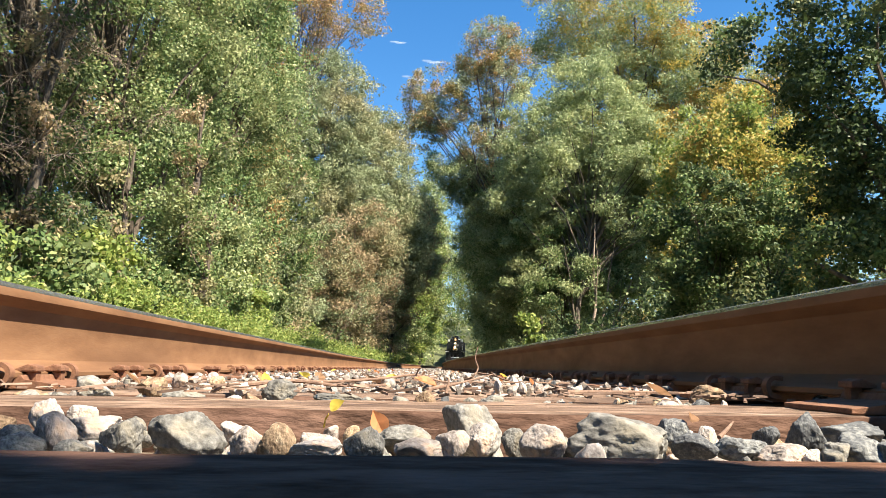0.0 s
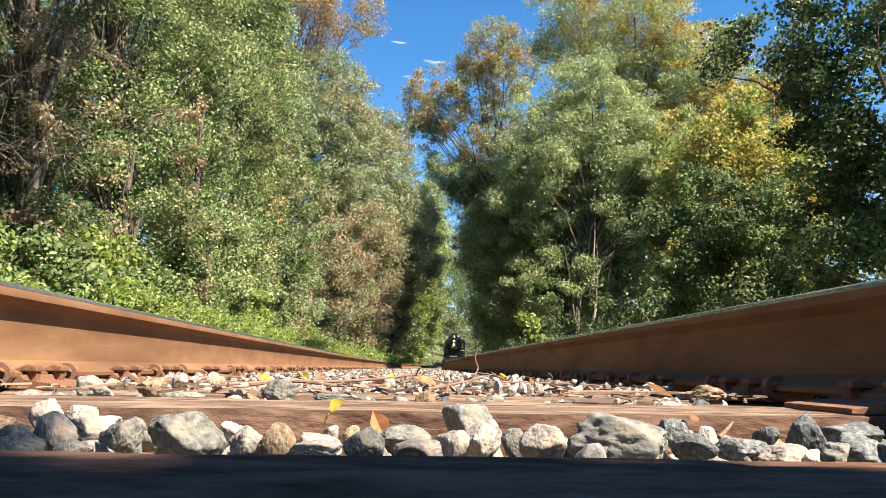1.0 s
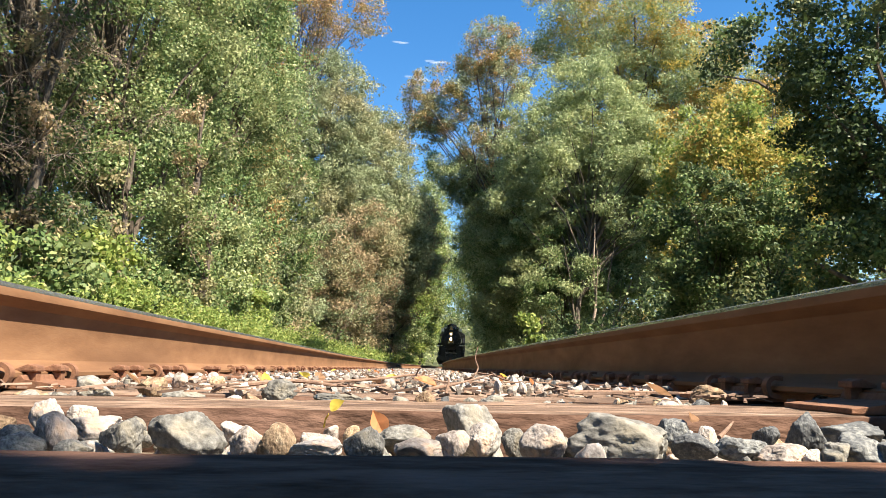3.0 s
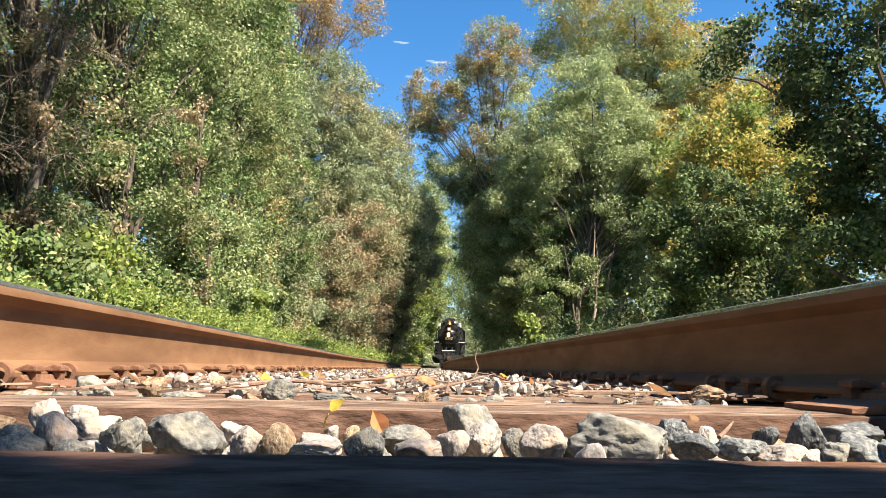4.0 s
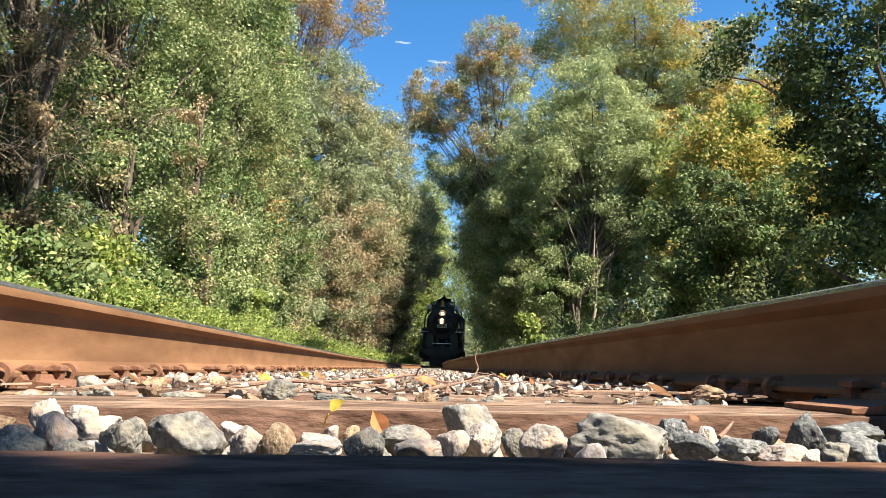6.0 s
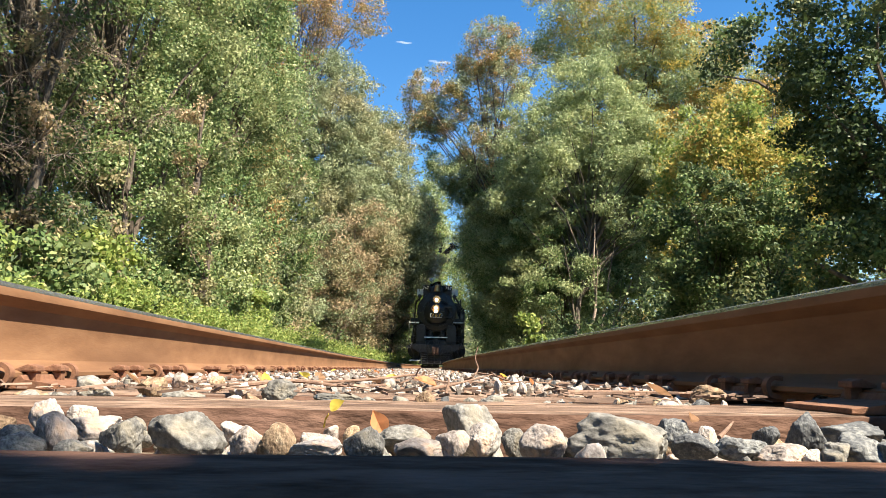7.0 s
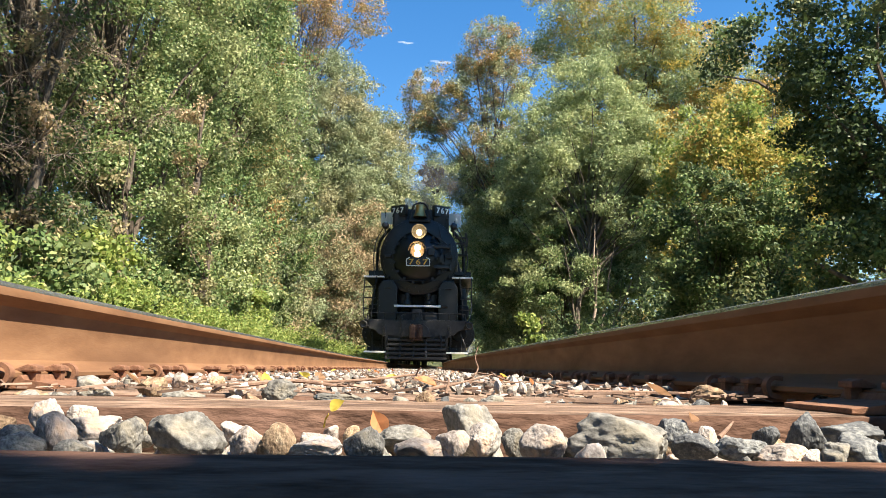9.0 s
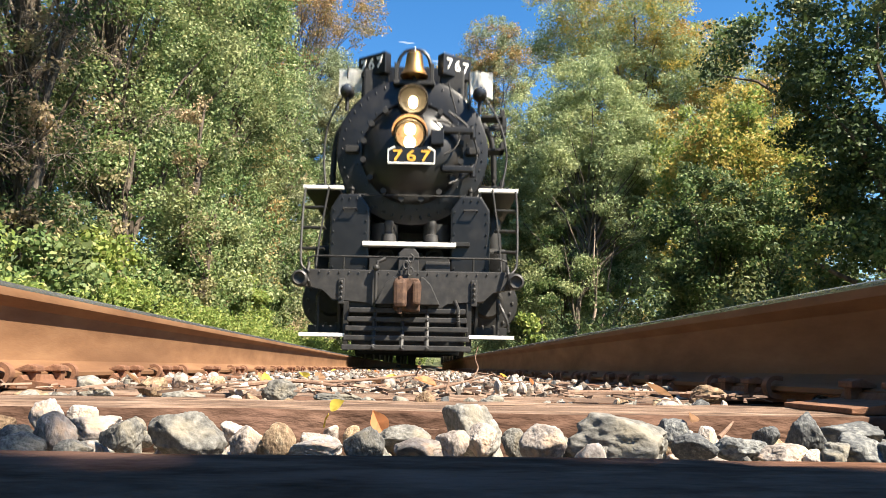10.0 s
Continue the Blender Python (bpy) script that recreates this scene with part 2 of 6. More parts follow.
def ball(c, r, bm=None, scale=(1, 1, 1), u=12, v=8):
    bm = bm or bmesh.new()
    bmesh.ops.create_uvsphere(bm, u_segments=u, v_segments=v, radius=r, matrix=Matrix.Translation(c) @ Matrix.Diagonal((*scale, 1)))
    return bm


def lathe(profile, seg=32, axis="z", centre=(0, 0, 0), bm=None, caps=True):
    """Turn (radius, height) pairs about an axis."""
    bm = bm or bmesh.new()
    rings = []
    for r, h in profile:
        ring = []
        for i in range(seg):
            a = 2 * math.pi * i / seg
            p = (r * math.cos(a), r * math.sin(a), h) if axis == "z" else (r * math.cos(a), h, r * math.sin(a)) if axis == "y" else (h, r * math.cos(a), r * math.sin(a))
            ring.append(bm.verts.new(Vector(p) + Vector(centre)))
        rings.append(ring)
    for p, q in zip(rings, rings[1:]):
        for i in range(seg):
            bm.faces.new((p[i], p[(i + 1) % seg], q[(i + 1) % seg], q[i]))
    for ring, r in ((rings[0], profile[0][0]), (rings[-1], profile[-1][0])):
        if caps and r > 1e-4:
            bm.faces.new(ring)
    bmesh.ops.remove_doubles(bm, verts=bm.verts, dist=1e-5)
    return bm


def prism(outline, y0, y1, bm=None, bevel=0.0):
    """An outline in x and z, pushed from y0 to y1."""
    bm = bm or bmesh.new()
    a = [bm.verts.new((x, y0, z)) for x, z in outline]
    b = [bm.verts.new((x, y1, z)) for x, z in outline]
    fs = [bm.faces.new(a), bm.faces.new(b[::-1])]
    for i in range(len(a)):
        fs.append(bm.faces.new((a[i], b[i], b[(i + 1) % len(a)], a[(i + 1) % len(a)])))
    if bevel:
        es = list({e for f in fs for e in f.edges})
        bmesh.ops.bevel(bm, geom=es, offset=bevel, segments=2, affect="EDGES", profile=0.6)
    return bm


def pipe(points, r, seg=8, bm=None):
    """A bent round bar through points."""
    bm = bm or bmesh.new()
    pts = [Vector(p) for p in points]
    rings = []
    for i, p in enumerate(pts):
        d = (pts[min(i + 1, len(pts) - 1)] - pts[max(i - 1, 0)]).normalized()
        q = d.to_track_quat("Z", "Y")
        rr = r[i] if isinstance(r, (list, tuple)) else r
        rings.append([bm.verts.new(p + q @ Vector((rr * math.cos(2 * math.pi * k / seg), rr * math.sin(2 * math.pi * k / seg), 0))) for k in range(seg)])
    for a, b in zip(rings, rings[1:]):
        for k in range(seg):
            bm.faces.new((a[k], a[(k + 1) % seg], b[(k + 1) % seg], b[k]))
    bm.faces.new(rings[0][::-1])
    bm.faces.new(rings[-1])
    return bm


def smooth_line(points, steps=6):
    """Points rounded into a flowing line."""
    p = [Vector(q) for q in points]
    p = [p[0] * 2 - p[1]] + p + [p[-1] * 2 - p[-2]]
    out = []
    for i in range(1, len(p) - 2):
        for k in range(steps):
            t = k / steps
            out.append(0.5 * (2 * p[i] + (p[i + 1] - p[i - 1]) * t + (2 * p[i - 1] - 5 * p[i] + 4 * p[i + 1] - p[i + 2]) * t * t
                              + (3 * p[i] - p[i - 1] - 3 * p[i + 1] + p[i + 2]) * t ** 3))
    return out + [p[-2]]


# ---- the line of the track: a curve of about 440 m to the right, then straight ----
CURVE, BEND_END = 0.00228, 38.4
RAIL_TOP, TIE_TOP = 0.197, 0.0


def centre(s):
    return CURVE * s * s / 2 if s < BEND_END else CURVE * BEND_END ** 2 / 2 + CURVE * BEND_END * (s - BEND_END)


def heading(s):
    return math.atan(CURVE * max(min(s, BEND_END), -20))


def on_track(s, off=0.0, z=0.0):
    a = heading(s)
    return Vector((centre(s) + off * math.cos(a), s - off * math.sin(a), z))


def track_pose(s, off=0.0, z=0.0):
    a = heading(s)
    return Matrix.Translation(on_track(s, off, z)) @ pose(0, 0, 0, 0, 0, -math.degrees(a))


# ---- ground ----
def ground_height(x, y):
    d = x - centre(max(y, -30.0))
    a = abs(d)
    z = -0.055 if a < 1.55 else -0.055 - 0.5 * min(a - 1.55, 1.0)
    if d < -2.9:
        z += min(-d - 2.9, 5.0) * 0.22 + min(max(-d - 8.0, 0), 60) * 0.1
    if d > 3.2:
        z += min(d - 3.2, 6.0) * 0.1
    if y > 125:
        z += (y - 125) * 0.12 if y < 260 else 16.2
    r = math.hypot(x, y)
    return z + (0.05 if a > 2.6 else 0.0) * noise.noise((x * 0.7, y * 0.7, 0)) * 3 + (0.02 * (r - 60) if r > 60 and a > 12 else 0) * 0.4


def build_ground():
    xs = sorted({round(v, 3) for v in [-900, -400, -200, -120, -80, -60, -45, -35, -28, -22, -18, -15, -12, -10, -8, -7, -6, -5, -4.2, -3.6, -3.1, -2.7, -2.3, -1.9, -1.55, -1.2, 0,
                                     1.2, 1.55, 1.9, 2.3, 2.7, 3.1, 3.6, 4.2, 5, 6, 7, 8, 10, 12, 15, 18, 22, 28, 35, 45, 60, 80, 120, 200, 400, 900]})
    ys = [-900, -400, -150, -80, -50, -35, -25] + [-20 + 1.5 * i for i in range(100)] + [135, 145, 160, 180, 210, 260, 350, 500, 900]
    verts, faces = [], []
    for y in ys:
        for x in xs:
            wx = x + centre(min(max(y, -30.0), 200))
            verts.append((wx, y, ground_height(wx, y)))
    n = len(xs)
    for j in range(len(ys) - 1):
        for i in range(n - 1):
            faces.append((j * n + i, j * n + i + 1, (j + 1) * n + i + 1, (j + 1) * n + i))
    idx = [0 if abs((xs[i] + xs[i + 1]) / 2) < 2.6 and ys[j] < 60 else 1 for j in range(len(ys) - 1) for i in range(n - 1)]
    g = mesh_ob("ground", verts, faces, [SOIL, EARTH], smooth=True, idx=idx)
    tagged(g, "gravelly railway bed running into leafy woodland soil", "ground", kind="structure")


build_ground()


# ---- rails ----
def build_rail(side):
    # section from the gauge side over the head to the field side, height from the foot's underside
    half = [(0.0, 0.0), (0.0655, 0.0), (0.070, 0.003), (0.070, 0.011), (0.064, 0.014), (0.036, 0.022), (0.016, 0.034), (0.0095, 0.055), (0.0085, 0.085), (0.0095, 0.115), (0.014, 0.134), (0.030, 0.146),
            (0.0365, 0.151), (0.0375, 0.166), (0.034, 0.174), (0.026, 0.1775), (0.014, 0.179), (0.0, 0.1793)]
    sec = half[1:] + [(-x, z) for x, z in half[-2:0:-1]]
    # where the wheels polish the head
    shiny = [z > 0.165 for x, z in sec]
    verts, faces, idx = [], [], []
    ss = [-20 + 0.5 * i for i in range(40)] + [0.25 * i for i in range(120)] + [30 + i for i in range(130)]
    n = len(sec)
    for s in ss:
        o = 0.7175 + 0.0375
        w = 0.0 if s < 6 else 0.004 * math.sin(s * 0.55 + side)
        for x, z in sec:
            verts.append(on_track(s, side * (o - x) + w, RAIL_TOP - 0.1793 + z))
    for j in range(len(ss) - 1):
        for i in range(n):
            k = (i + 1) % n
            faces.append((j * n + i, j * n + k, (j + 1) * n + k, (j + 1) * n + i))
            idx.append(1 if shiny[i] and shiny[k] else 0)
    bm_faces = mesh_ob("rail", verts, faces, [RUST, POLISH], idx=idx, smooth=True)
    bm_faces.data.set_sharp_from_angle(angle=radians(35))
    tagged(bm_faces, "long rust-brown steel rail with a worn bright head", "rail", "pair of rails", kind="structure")


build_rail(-1)
build_rail(1)

# ---- ties ----
TIE_AT = [-0.45, 0.54, 1.09, 1.55, 2.03, 2.42, 2.91]
rng = random.Random(11)
while TIE_AT[-1] < 34:
    TIE_AT.append(TIE_AT[-1] + 0.5 + rng.uniform(-0.05, 0.05))


def tie_mesh(seed, mat, wear=1.0):
    r = random.Random(seed)
    nx, ny = 54, 8
    verts, faces = [], []
    prof = [(-0.115, -0.17), (-0.115, -0.06), (-0.113, -0.02), (-0.106, -0.004), (-0.085, 0), (-0.03, 0.0), (0.03, 0.0), (0.085, 0), (0.106, -0.004), (0.113, -0.02), (0.115, -0.06), (0.115, -0.17)]
    for i in range(nx + 1):
        x = -1.3 + 2.6 * i / nx
        for y, z in prof:
            g = noise.noise((x * 2.2, y * 30, seed * 3.1)) * 0.004 + noise.noise((x * 9, y * 60, seed)) * 0.0022
            split = -0.006 if noise.noise((x * 1.1, y * 45, seed + 7)) > 0.36 else 0
            top = 1 if z > -0.05 else 0.4
            verts.append((x, y + g * 0.8 * wear + 0.004 * noise.noise((x * 3, z * 20, seed)) * wear, z + (g + split) * top * wear))
    n = len(prof)
    for i in range(nx):
        for k in range(n - 1):
            faces.append((i * n + k, i * n + k + 1, (i + 1) * n + k + 1, (i + 1) * n + k))
    faces.append(tuple(range(n)))
    faces.append(tuple((nx * n + k) for k in reversed(range(n))))
    me = bpy.data.meshes.new("railway_tie")
    me.from_pydata(verts, [], faces)
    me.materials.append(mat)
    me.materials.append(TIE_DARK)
    # tops in the wood given, sides and ends in the darker one
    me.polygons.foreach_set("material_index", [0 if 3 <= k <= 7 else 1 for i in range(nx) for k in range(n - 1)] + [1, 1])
    me.polygons.foreach_set("use_smooth", [True] * len(me.polygons))
    me.set_sharp_from_angle(angle=radians(50))
    return me


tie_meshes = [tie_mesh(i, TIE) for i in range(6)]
tie_first = tie_mesh(40, TIE_SHADED, 0.6)
for i, s in enumerate(TIE_AT):
    ob = new("railway_tie", tie_first if i < 2 else tie_meshes[i % 6])
    drop = -0.017 if i < 2 else 0.0 if i < 3 else rng.uniform(-0.012, 0.0)
    ob.matrix_basis = track_pose(s, rng.uniform(-0.04, 0.04) if i > 2 else 0, drop) @ pose(0, 0, 0, 0, 0, rng.uniform(-0.8, 0.8) if i > 2 else 0) @ (pose(0, 0, 0, 0, 0, 180) if i % 2 and i > 2 else Matrix())
    tagged(ob, "dark wooden railway tie, its colour reddened for the shade" if i < 2 else "weathered split wooden railway tie bedded in ballast", "railway tie", "ties under the rails")
verts, faces = [], []
s = TIE_AT[-1] + 0.5
while s < 150:
    m = track_pose(s)
    b = len(verts)
    for x, y, z in ((-1.3, -0.115, -0.1), (1.3, -0.115, -0.1), (1.3, 0.115, -0.1), (-1.3, 0.115, -0.1), (-1.3, -0.115, 0), (1.3, -0.115, 0), (1.3, 0.115, 0), (-1.3, 0.115, 0)):
        verts.append(m @ Vector((x, y, z)))
    faces += [tuple(b + k for k in f) for f in ((4, 5, 6, 7), (0, 1, 5, 4), (1, 2, 6, 5), (2, 3, 7, 6), (3, 0, 4, 7))]
    s += 0.5
tagged(mesh_ob("far_ties", verts, faces, TIE), "row of distant weathered railway ties", "railway ties", kind="stuff")
# ---- foliage ----
def leaf_cloud(clumps, per, size, seed, up=0.35, long=1.7, droop=0.0, corners=4):
    """Leaves round clump centres (x, y, z, radius): folded blades of two triangles near by, single ones far off."""
    g = np.random.default_rng(seed)
    c = np.asarray(clumps, dtype=float)
    k = np.repeat(np.arange(len(c)), per)
    n = len(k)
    d = g.normal(size=(n, 3))
    d /= np.linalg.norm(d, axis=1)[:, None]
    rad = c[k, 3] * g.random(n) ** 0.45
    p = c[k, :3] + d * rad[:, None] * np.array([1.0, 1.0, 0.72])
    nrm = d * 0.6 + g.normal(size=(n, 3)) * 0.7
    nrm[:, 2] += up
    nrm /= np.linalg.norm(nrm, axis=1)[:, None]
    t = g.normal(size=(n, 3))
    t[:, 2] -= droop
    t -= nrm * (t * nrm).sum(1)[:, None]
    t /= np.linalg.norm(t, axis=1)[:, None]
    b = np.cross(nrm, t)
    s = size * g.uniform(0.6, 1.3, n)[:, None]
    if corners == 3:
        v = np.stack([p - t * s * long / 2, p + b * s * 0.62 + t * s * 0.2, p + t * s * long / 2 - b * s * 0.25], 1)
    else:
        v = np.stack([p - t * s * long / 2, p + b * s / 2 + nrm * s * 0.12, p + t * s * long / 2, p - b * s / 2 + nrm * s * 0.12], 1)
    return v.reshape(-1, 3)


def leaf_mesh(name, v, mats, idx=None, corners=4):
    me = bpy.data.meshes.new(name)
    n = len(v) // corners
    me.vertices.add(len(v))
    me.vertices.foreach_set("co", v.astype(np.float32).ravel())
    me.loops.add(n * corners)
    me.loops.foreach_set("vertex_index", np.arange(n * corners, dtype=np.int32))
    me.polygons.add(n)
    me.polygons.foreach_set("loop_start", np.arange(n, dtype=np.int32) * corners)
    me.polygons.foreach_set("loop_total", np.full(n, corners, dtype=np.int32))
    for m in mats:
        me.materials.append(m)
    if idx is not None:
        me.polygons.foreach_set("material_index", idx.astype(np.int32))
    me.update()
    me.validate()
    return me


def clumps_in(blobs, count, seed, radius, gaps=0.25):
    """Clump centres through ellipsoids (x, y, z, rx, ry, rz), denser to the outside, with gaps torn by noise."""
    r = random.Random(seed)
    vol = [b[3] * b[4] * b[5] for b in blobs]
    tot = sum(v ** 0.75 for v in vol)
    out = []
    for b, v in zip(blobs, vol):
        want = int(count * v ** 0.75 / tot)
        made = tries = 0
        while made < want and tries < want * 6:
            tries += 1
            d = Vector((r.gauss(0, 1), r.gauss(0, 1), r.gauss(0, 1))).normalized()
            q = r.random() ** 0.4 * (1 + 0.22 * noise.noise(d * 2.3 + Vector((seed, 0, 0))))
            p = Vector((b[0] + d.x * b[3] * q, b[1] + d.y * b[4] * q, b[2] + d.z * b[5] * q))
            if noise.noise(p * (0.55 / max(radius, 0.3)) * 0.8 + Vector((0, seed, 0))) < -0.5 + gaps:
                continue
            out.append((p.x, p.y, p.z, radius * r.uniform(0.55, 1.25)))
            made += 1
    return out


def branches(base, tips, r0, seed, bm=None, lean=(0, 0), trunk_top=None):
    """A tapered trunk from base to its top, and limbs to the tips, wavering."""
    r = random.Random(seed)
    bm = bm or bmesh.new()
    base = Vector(base)
    top = Vector(trunk_top)
    n = 9
    line = []
    for i in range(n + 1):
        t = i / n
        p = base.lerp(top, t)
        p += Vector((noise.noise((t * 3, seed, 0)), noise.noise((t * 3, seed, 5)), 0)) * 0.05 * (top - base).length * math.sin(math.pi * min(t * 1.2, 1))
        line.append(p)
    pipe(line, [r0 * (1.25 if i == 0 else 1 - 0.82 * i / n) for i in range(n + 1)], 8, bm)
    for q in tips:
        q = Vector(q)
        h = min(max((q.z - base.z) / max(top.z - base.z, 0.1) * 0.62 + r.uniform(-0.12, 0.02), 0.1), 0.93)
        i = h * n
        a = line[int(i)].lerp(line[min(int(i) + 1, n)], i % 1)
        m1 = a.lerp(q, 0.4) + Vector((r.uniform(-0.2, 0.2), r.uniform(-0.2, 0.2), r.uniform(0.0, 0.4))) * (q - a).length * 0.3
        m2 = a.lerp(q, 0.72) + Vector((r.uniform(-0.2, 0.2), r.uniform(-0.2, 0.2), r.uniform(0.0, 0.3))) * (q - a).length * 0.25
        rr = r0 * (1 - 0.8 * h) * 0.5
        pipe([a, m1, m2, q], [rr, rr * 0.7, rr * 0.42, rr * 0.15], 5, bm)
    return bm


def tree(label, base, blobs, mat, count, per, size, seed, radius=0.6, trunk=0.16, top=None, gaps=0.25, limbs=26, name="tree", category="tree", group="trees along the track", mat2=None, share=0.2, up=0.35, long=1.7, droop=0.0, bark=None):
    root = new(name)
    root.matrix_basis = Matrix.Translation(base)
    b = Vector(base)
    cl = clumps_in(blobs, count, seed, radius, gaps)
    cl = [(x - b.x, y - b.y, z - b.z, r) for x, y, z, r in cl]
    r = random.Random(seed + 1)
    tips = [c[:3] for c in r.sample(cl, min(limbs, len(cl)))]
    hi = max(c[2] for c in cl)
    tt = top and (Vector(top) - b) or Vector((sum(c[0] for c in cl) / len(cl), sum(c[1] for c in cl) / len(cl), hi * 0.85))
    part("trunk", branches((0, 0, -0.2), tips, trunk, seed, trunk_top=tt), bark or BARK, root, "grey-brown bark trunk and limbs", smooth=True)
    corners = 4 if size < 0.09 else 3
    if corners == 3:
        per, size = int(per * 1.15), size * 0.86
    elif name == "tree":
        per, size = int(per * 0.98), size * 0.84
    v = leaf_cloud(cl, per, size, seed, up, long, droop, corners)
    idx = None
    mats = [mat]
    if mat2:
        mats.append(mat2)
        g = np.random.default_rng(seed)
        idx = np.repeat((g.random(len(cl)) < share).astype(int), per)
    ob = new("crown", leaf_mesh("crown", v, mats, idx, corners))
    ob.parent = root
    tagged(root, label, category, group)
    return root


def gz(x, y):
    return ground_height(x, y)


def at_ground(x, y):
    return (x, y, gz(x, y))


# ---- woods in depth, behind the single trees ----
def woods(name, label, places, mats, per, size, seed, flat=0.35):
    per, size = int(per * 1.3), size * 0.86
    v = leaf_cloud(places, per, size, seed, flat, corners=3)
    g = np.random.default_rng(seed)
    idx = np.repeat(g.choice(len(mats), len(places)), per)
    ob = new(name, leaf_mesh(name, v, mats, idx, 3))
    tagged(ob, label, "woods", kind="stuff")


wrng = random.Random(77)


def band(n, x0, x1, y0, y1, top, radius, low=0.0):
    """Clump places beside the line: x from the track's middle."""
    out = []
    while len(out) < n:
        y = wrng.uniform(y0, y1)
        x = centre(min(max(y, -20.0), 150)) + wrng.uniform(x0, x1)
        h = top * (0.75 + 0.35 * noise.noise((x * 0.16, y * 0.16, 3.0)) + 0.2 * noise.noise((x * 0.5, y * 0.5, 9.0)))
        z = gz(x, y) + low + (h - low) * wrng.random() ** 0.8
        out.append((x, y, z, radius * wrng.uniform(0.6, 1.3)))
    return out


woods("woods_west", "dense green and browning woods", band(900, -16, -9.0, 3, 34, 16, 1.0), [LEAF_DARK, LEAF_DARK, LEAF_DARK, LEAF_BROWN], 40, 0.17, 201)
woods("woods_west", "dense olive and brown woods", band(1000, -17, -7.5, 34, 100, 19, 1.3), [LEAF_OLIVE, LEAF_GREEN, LEAF_BROWN, LEAF_DARK], 44, 0.26, 202)
# these eastern woods lie out of view, added to block sun from nearer trees
woods("woods_east", "unseen woods added to shade the near eastern trees", band(620, 14.0, 20, -8, 18, 9.5, 1.1), [LEAF_SHADE, LEAF_SHADE, LEAF_DARK], 60, 0.16, 203)
woods("woods_east", "yellow-green woods", band(1000, 9.5, 24, 40, 100, 19, 1.3), [LEAF_YELLOW, LEAF_GREEN, LEAF_SILVER, LEAF_DARK], 44, 0.24, 204)
woods("woods_east", "yellow-green woods", band(300, 15.5, 25, 32, 40, 10, 0.9), [LEAF_YELLOW, LEAF_GREEN, LEAF_SILVER, LEAF_DARK], 80, 0.12, 217)
woods("woods_far", "pale green woods beyond the bend", band(500, -16, -3.2, 100, 175, 24, 1.6), [LEAF_SILVER, LEAF_LIME, LEAF_GREEN], 40, 0.36, 205)
woods("woods_far", "pale green woods beyond the bend", band(500, 3.4, 22, 100, 175, 22, 1.6), [LEAF_SILVER, LEAF_GREEN, LEAF_DARK], 40, 0.36, 206)
woods("woods_far", "pale green woods beyond the bend", band(420, -30, 40, 176, 200, 34, 2.2), [LEAF_SILVER, LEAF_SILVER, LEAF_GREEN], 40, 0.5, 207)
# unseen woods added to close the place behind the camera, for reflections
woods("woods_behind", "unseen green woods added behind the camera", band(500, -16, -6.5, -32, 3, 13, 1.3), [LEAF_GREEN, LEAF_DARK], 36, 0.26, 208)
woods("woods_behind", "unseen green woods added behind the camera", band(400, -14, 20, -45, -32, 12, 1.5), [LEAF_GREEN, LEAF_DARK], 36, 0.3, 209)
woods("woods_far", "green woods closing the end of the line", band(300, -9, 9, 164, 172, 26, 1.8), [LEAF_SILVER, LEAF_LIME, LEAF_GREEN], 60, 0.34, 216)
# lineside weeds and the shaded underwood
woods("lineside_weeds", "bright green weeds and grass on the bank", band(1300, -5.6, -3.0, 7, 34, 1.75, 0.24), [GRASS, GRASS, LEAF_LIME], 50, 0.05, 210)
woods("lineside_weeds", "bright green weeds and grass on the bank", band(700, -5.6, -2.8, 34, 78, 1.9, 0.3), [GRASS, LEAF_LIME], 44, 0.085, 211)
woods("underwood", "low green underwood below the trees", band(520, -8.5, -5.0, 6, 40, 2.6, 0.5), [LEAF_GREEN, LEAF_LIME, LEAF_DARK, LEAF_BROWN], 60, 0.085, 212)
woods("underwood", "dark low underwood below the trees", band(420, -7.0, -3.6, 40, 90, 2.8, 0.6), [LEAF_DARK, LEAF_BROWN, LEAF_GREEN], 50, 0.12, 213)
woods("underwood", "dark low underwood below the trees", band(800, 3.6, 9.0, 12, 75, 2.3, 0.45), [LEAF_DARK, LEAF_SHADE, LEAF_GREEN], 80, 0.075, 214)

# trees that stand to the west of the line, nearest first
# its two high blobs are unseen boughs added to shade the western leaves
tree("tall vine-hung tree with dense green leaves", at_ground(-7.6, 9.0), [(-7.4, 9.0, 6.5, 2.6, 2.8, 5.2), (-3.4, 9.6, 9.0, 1.7, 2.5, 1.3), (-4.4, 12.4, 10.4, 1.6, 2.4, 1.4)], LEAF_DARK, 430, 190, 0.06, 1, 0.45, mat2=LEAF_BROWN, share=0.12, gaps=0.58, limbs=60)
tree("tall tree with half-bare dead branches and sparse leaves", at_ground(-6.7, 14.2), [(-7.2, 14.2, 8.0, 2.3, 2.6, 5.0), (-7.0, 13.6, 3.2, 1.8, 2.0, 2.4)], LEAF_DARK, 230, 180, 0.06, 2, 0.5, mat2=LEAF_BROWN, share=0.14, gaps=0.6, limbs=80)
tree("leafy tree wrapped in brown creeper", at_ground(-6.3, 17.5), [(-6.6, 18.0, 8.5, 2.4, 2.6, 5.5), (-6.2, 17.5, 3.2, 1.7, 1.8, 2.6)], LEAF_GREEN, 380, 175, 0.064, 3, 0.55, trunk=0.22, mat2=LEAF_SILVER, share=0.3, gaps=0.5, limbs=50)
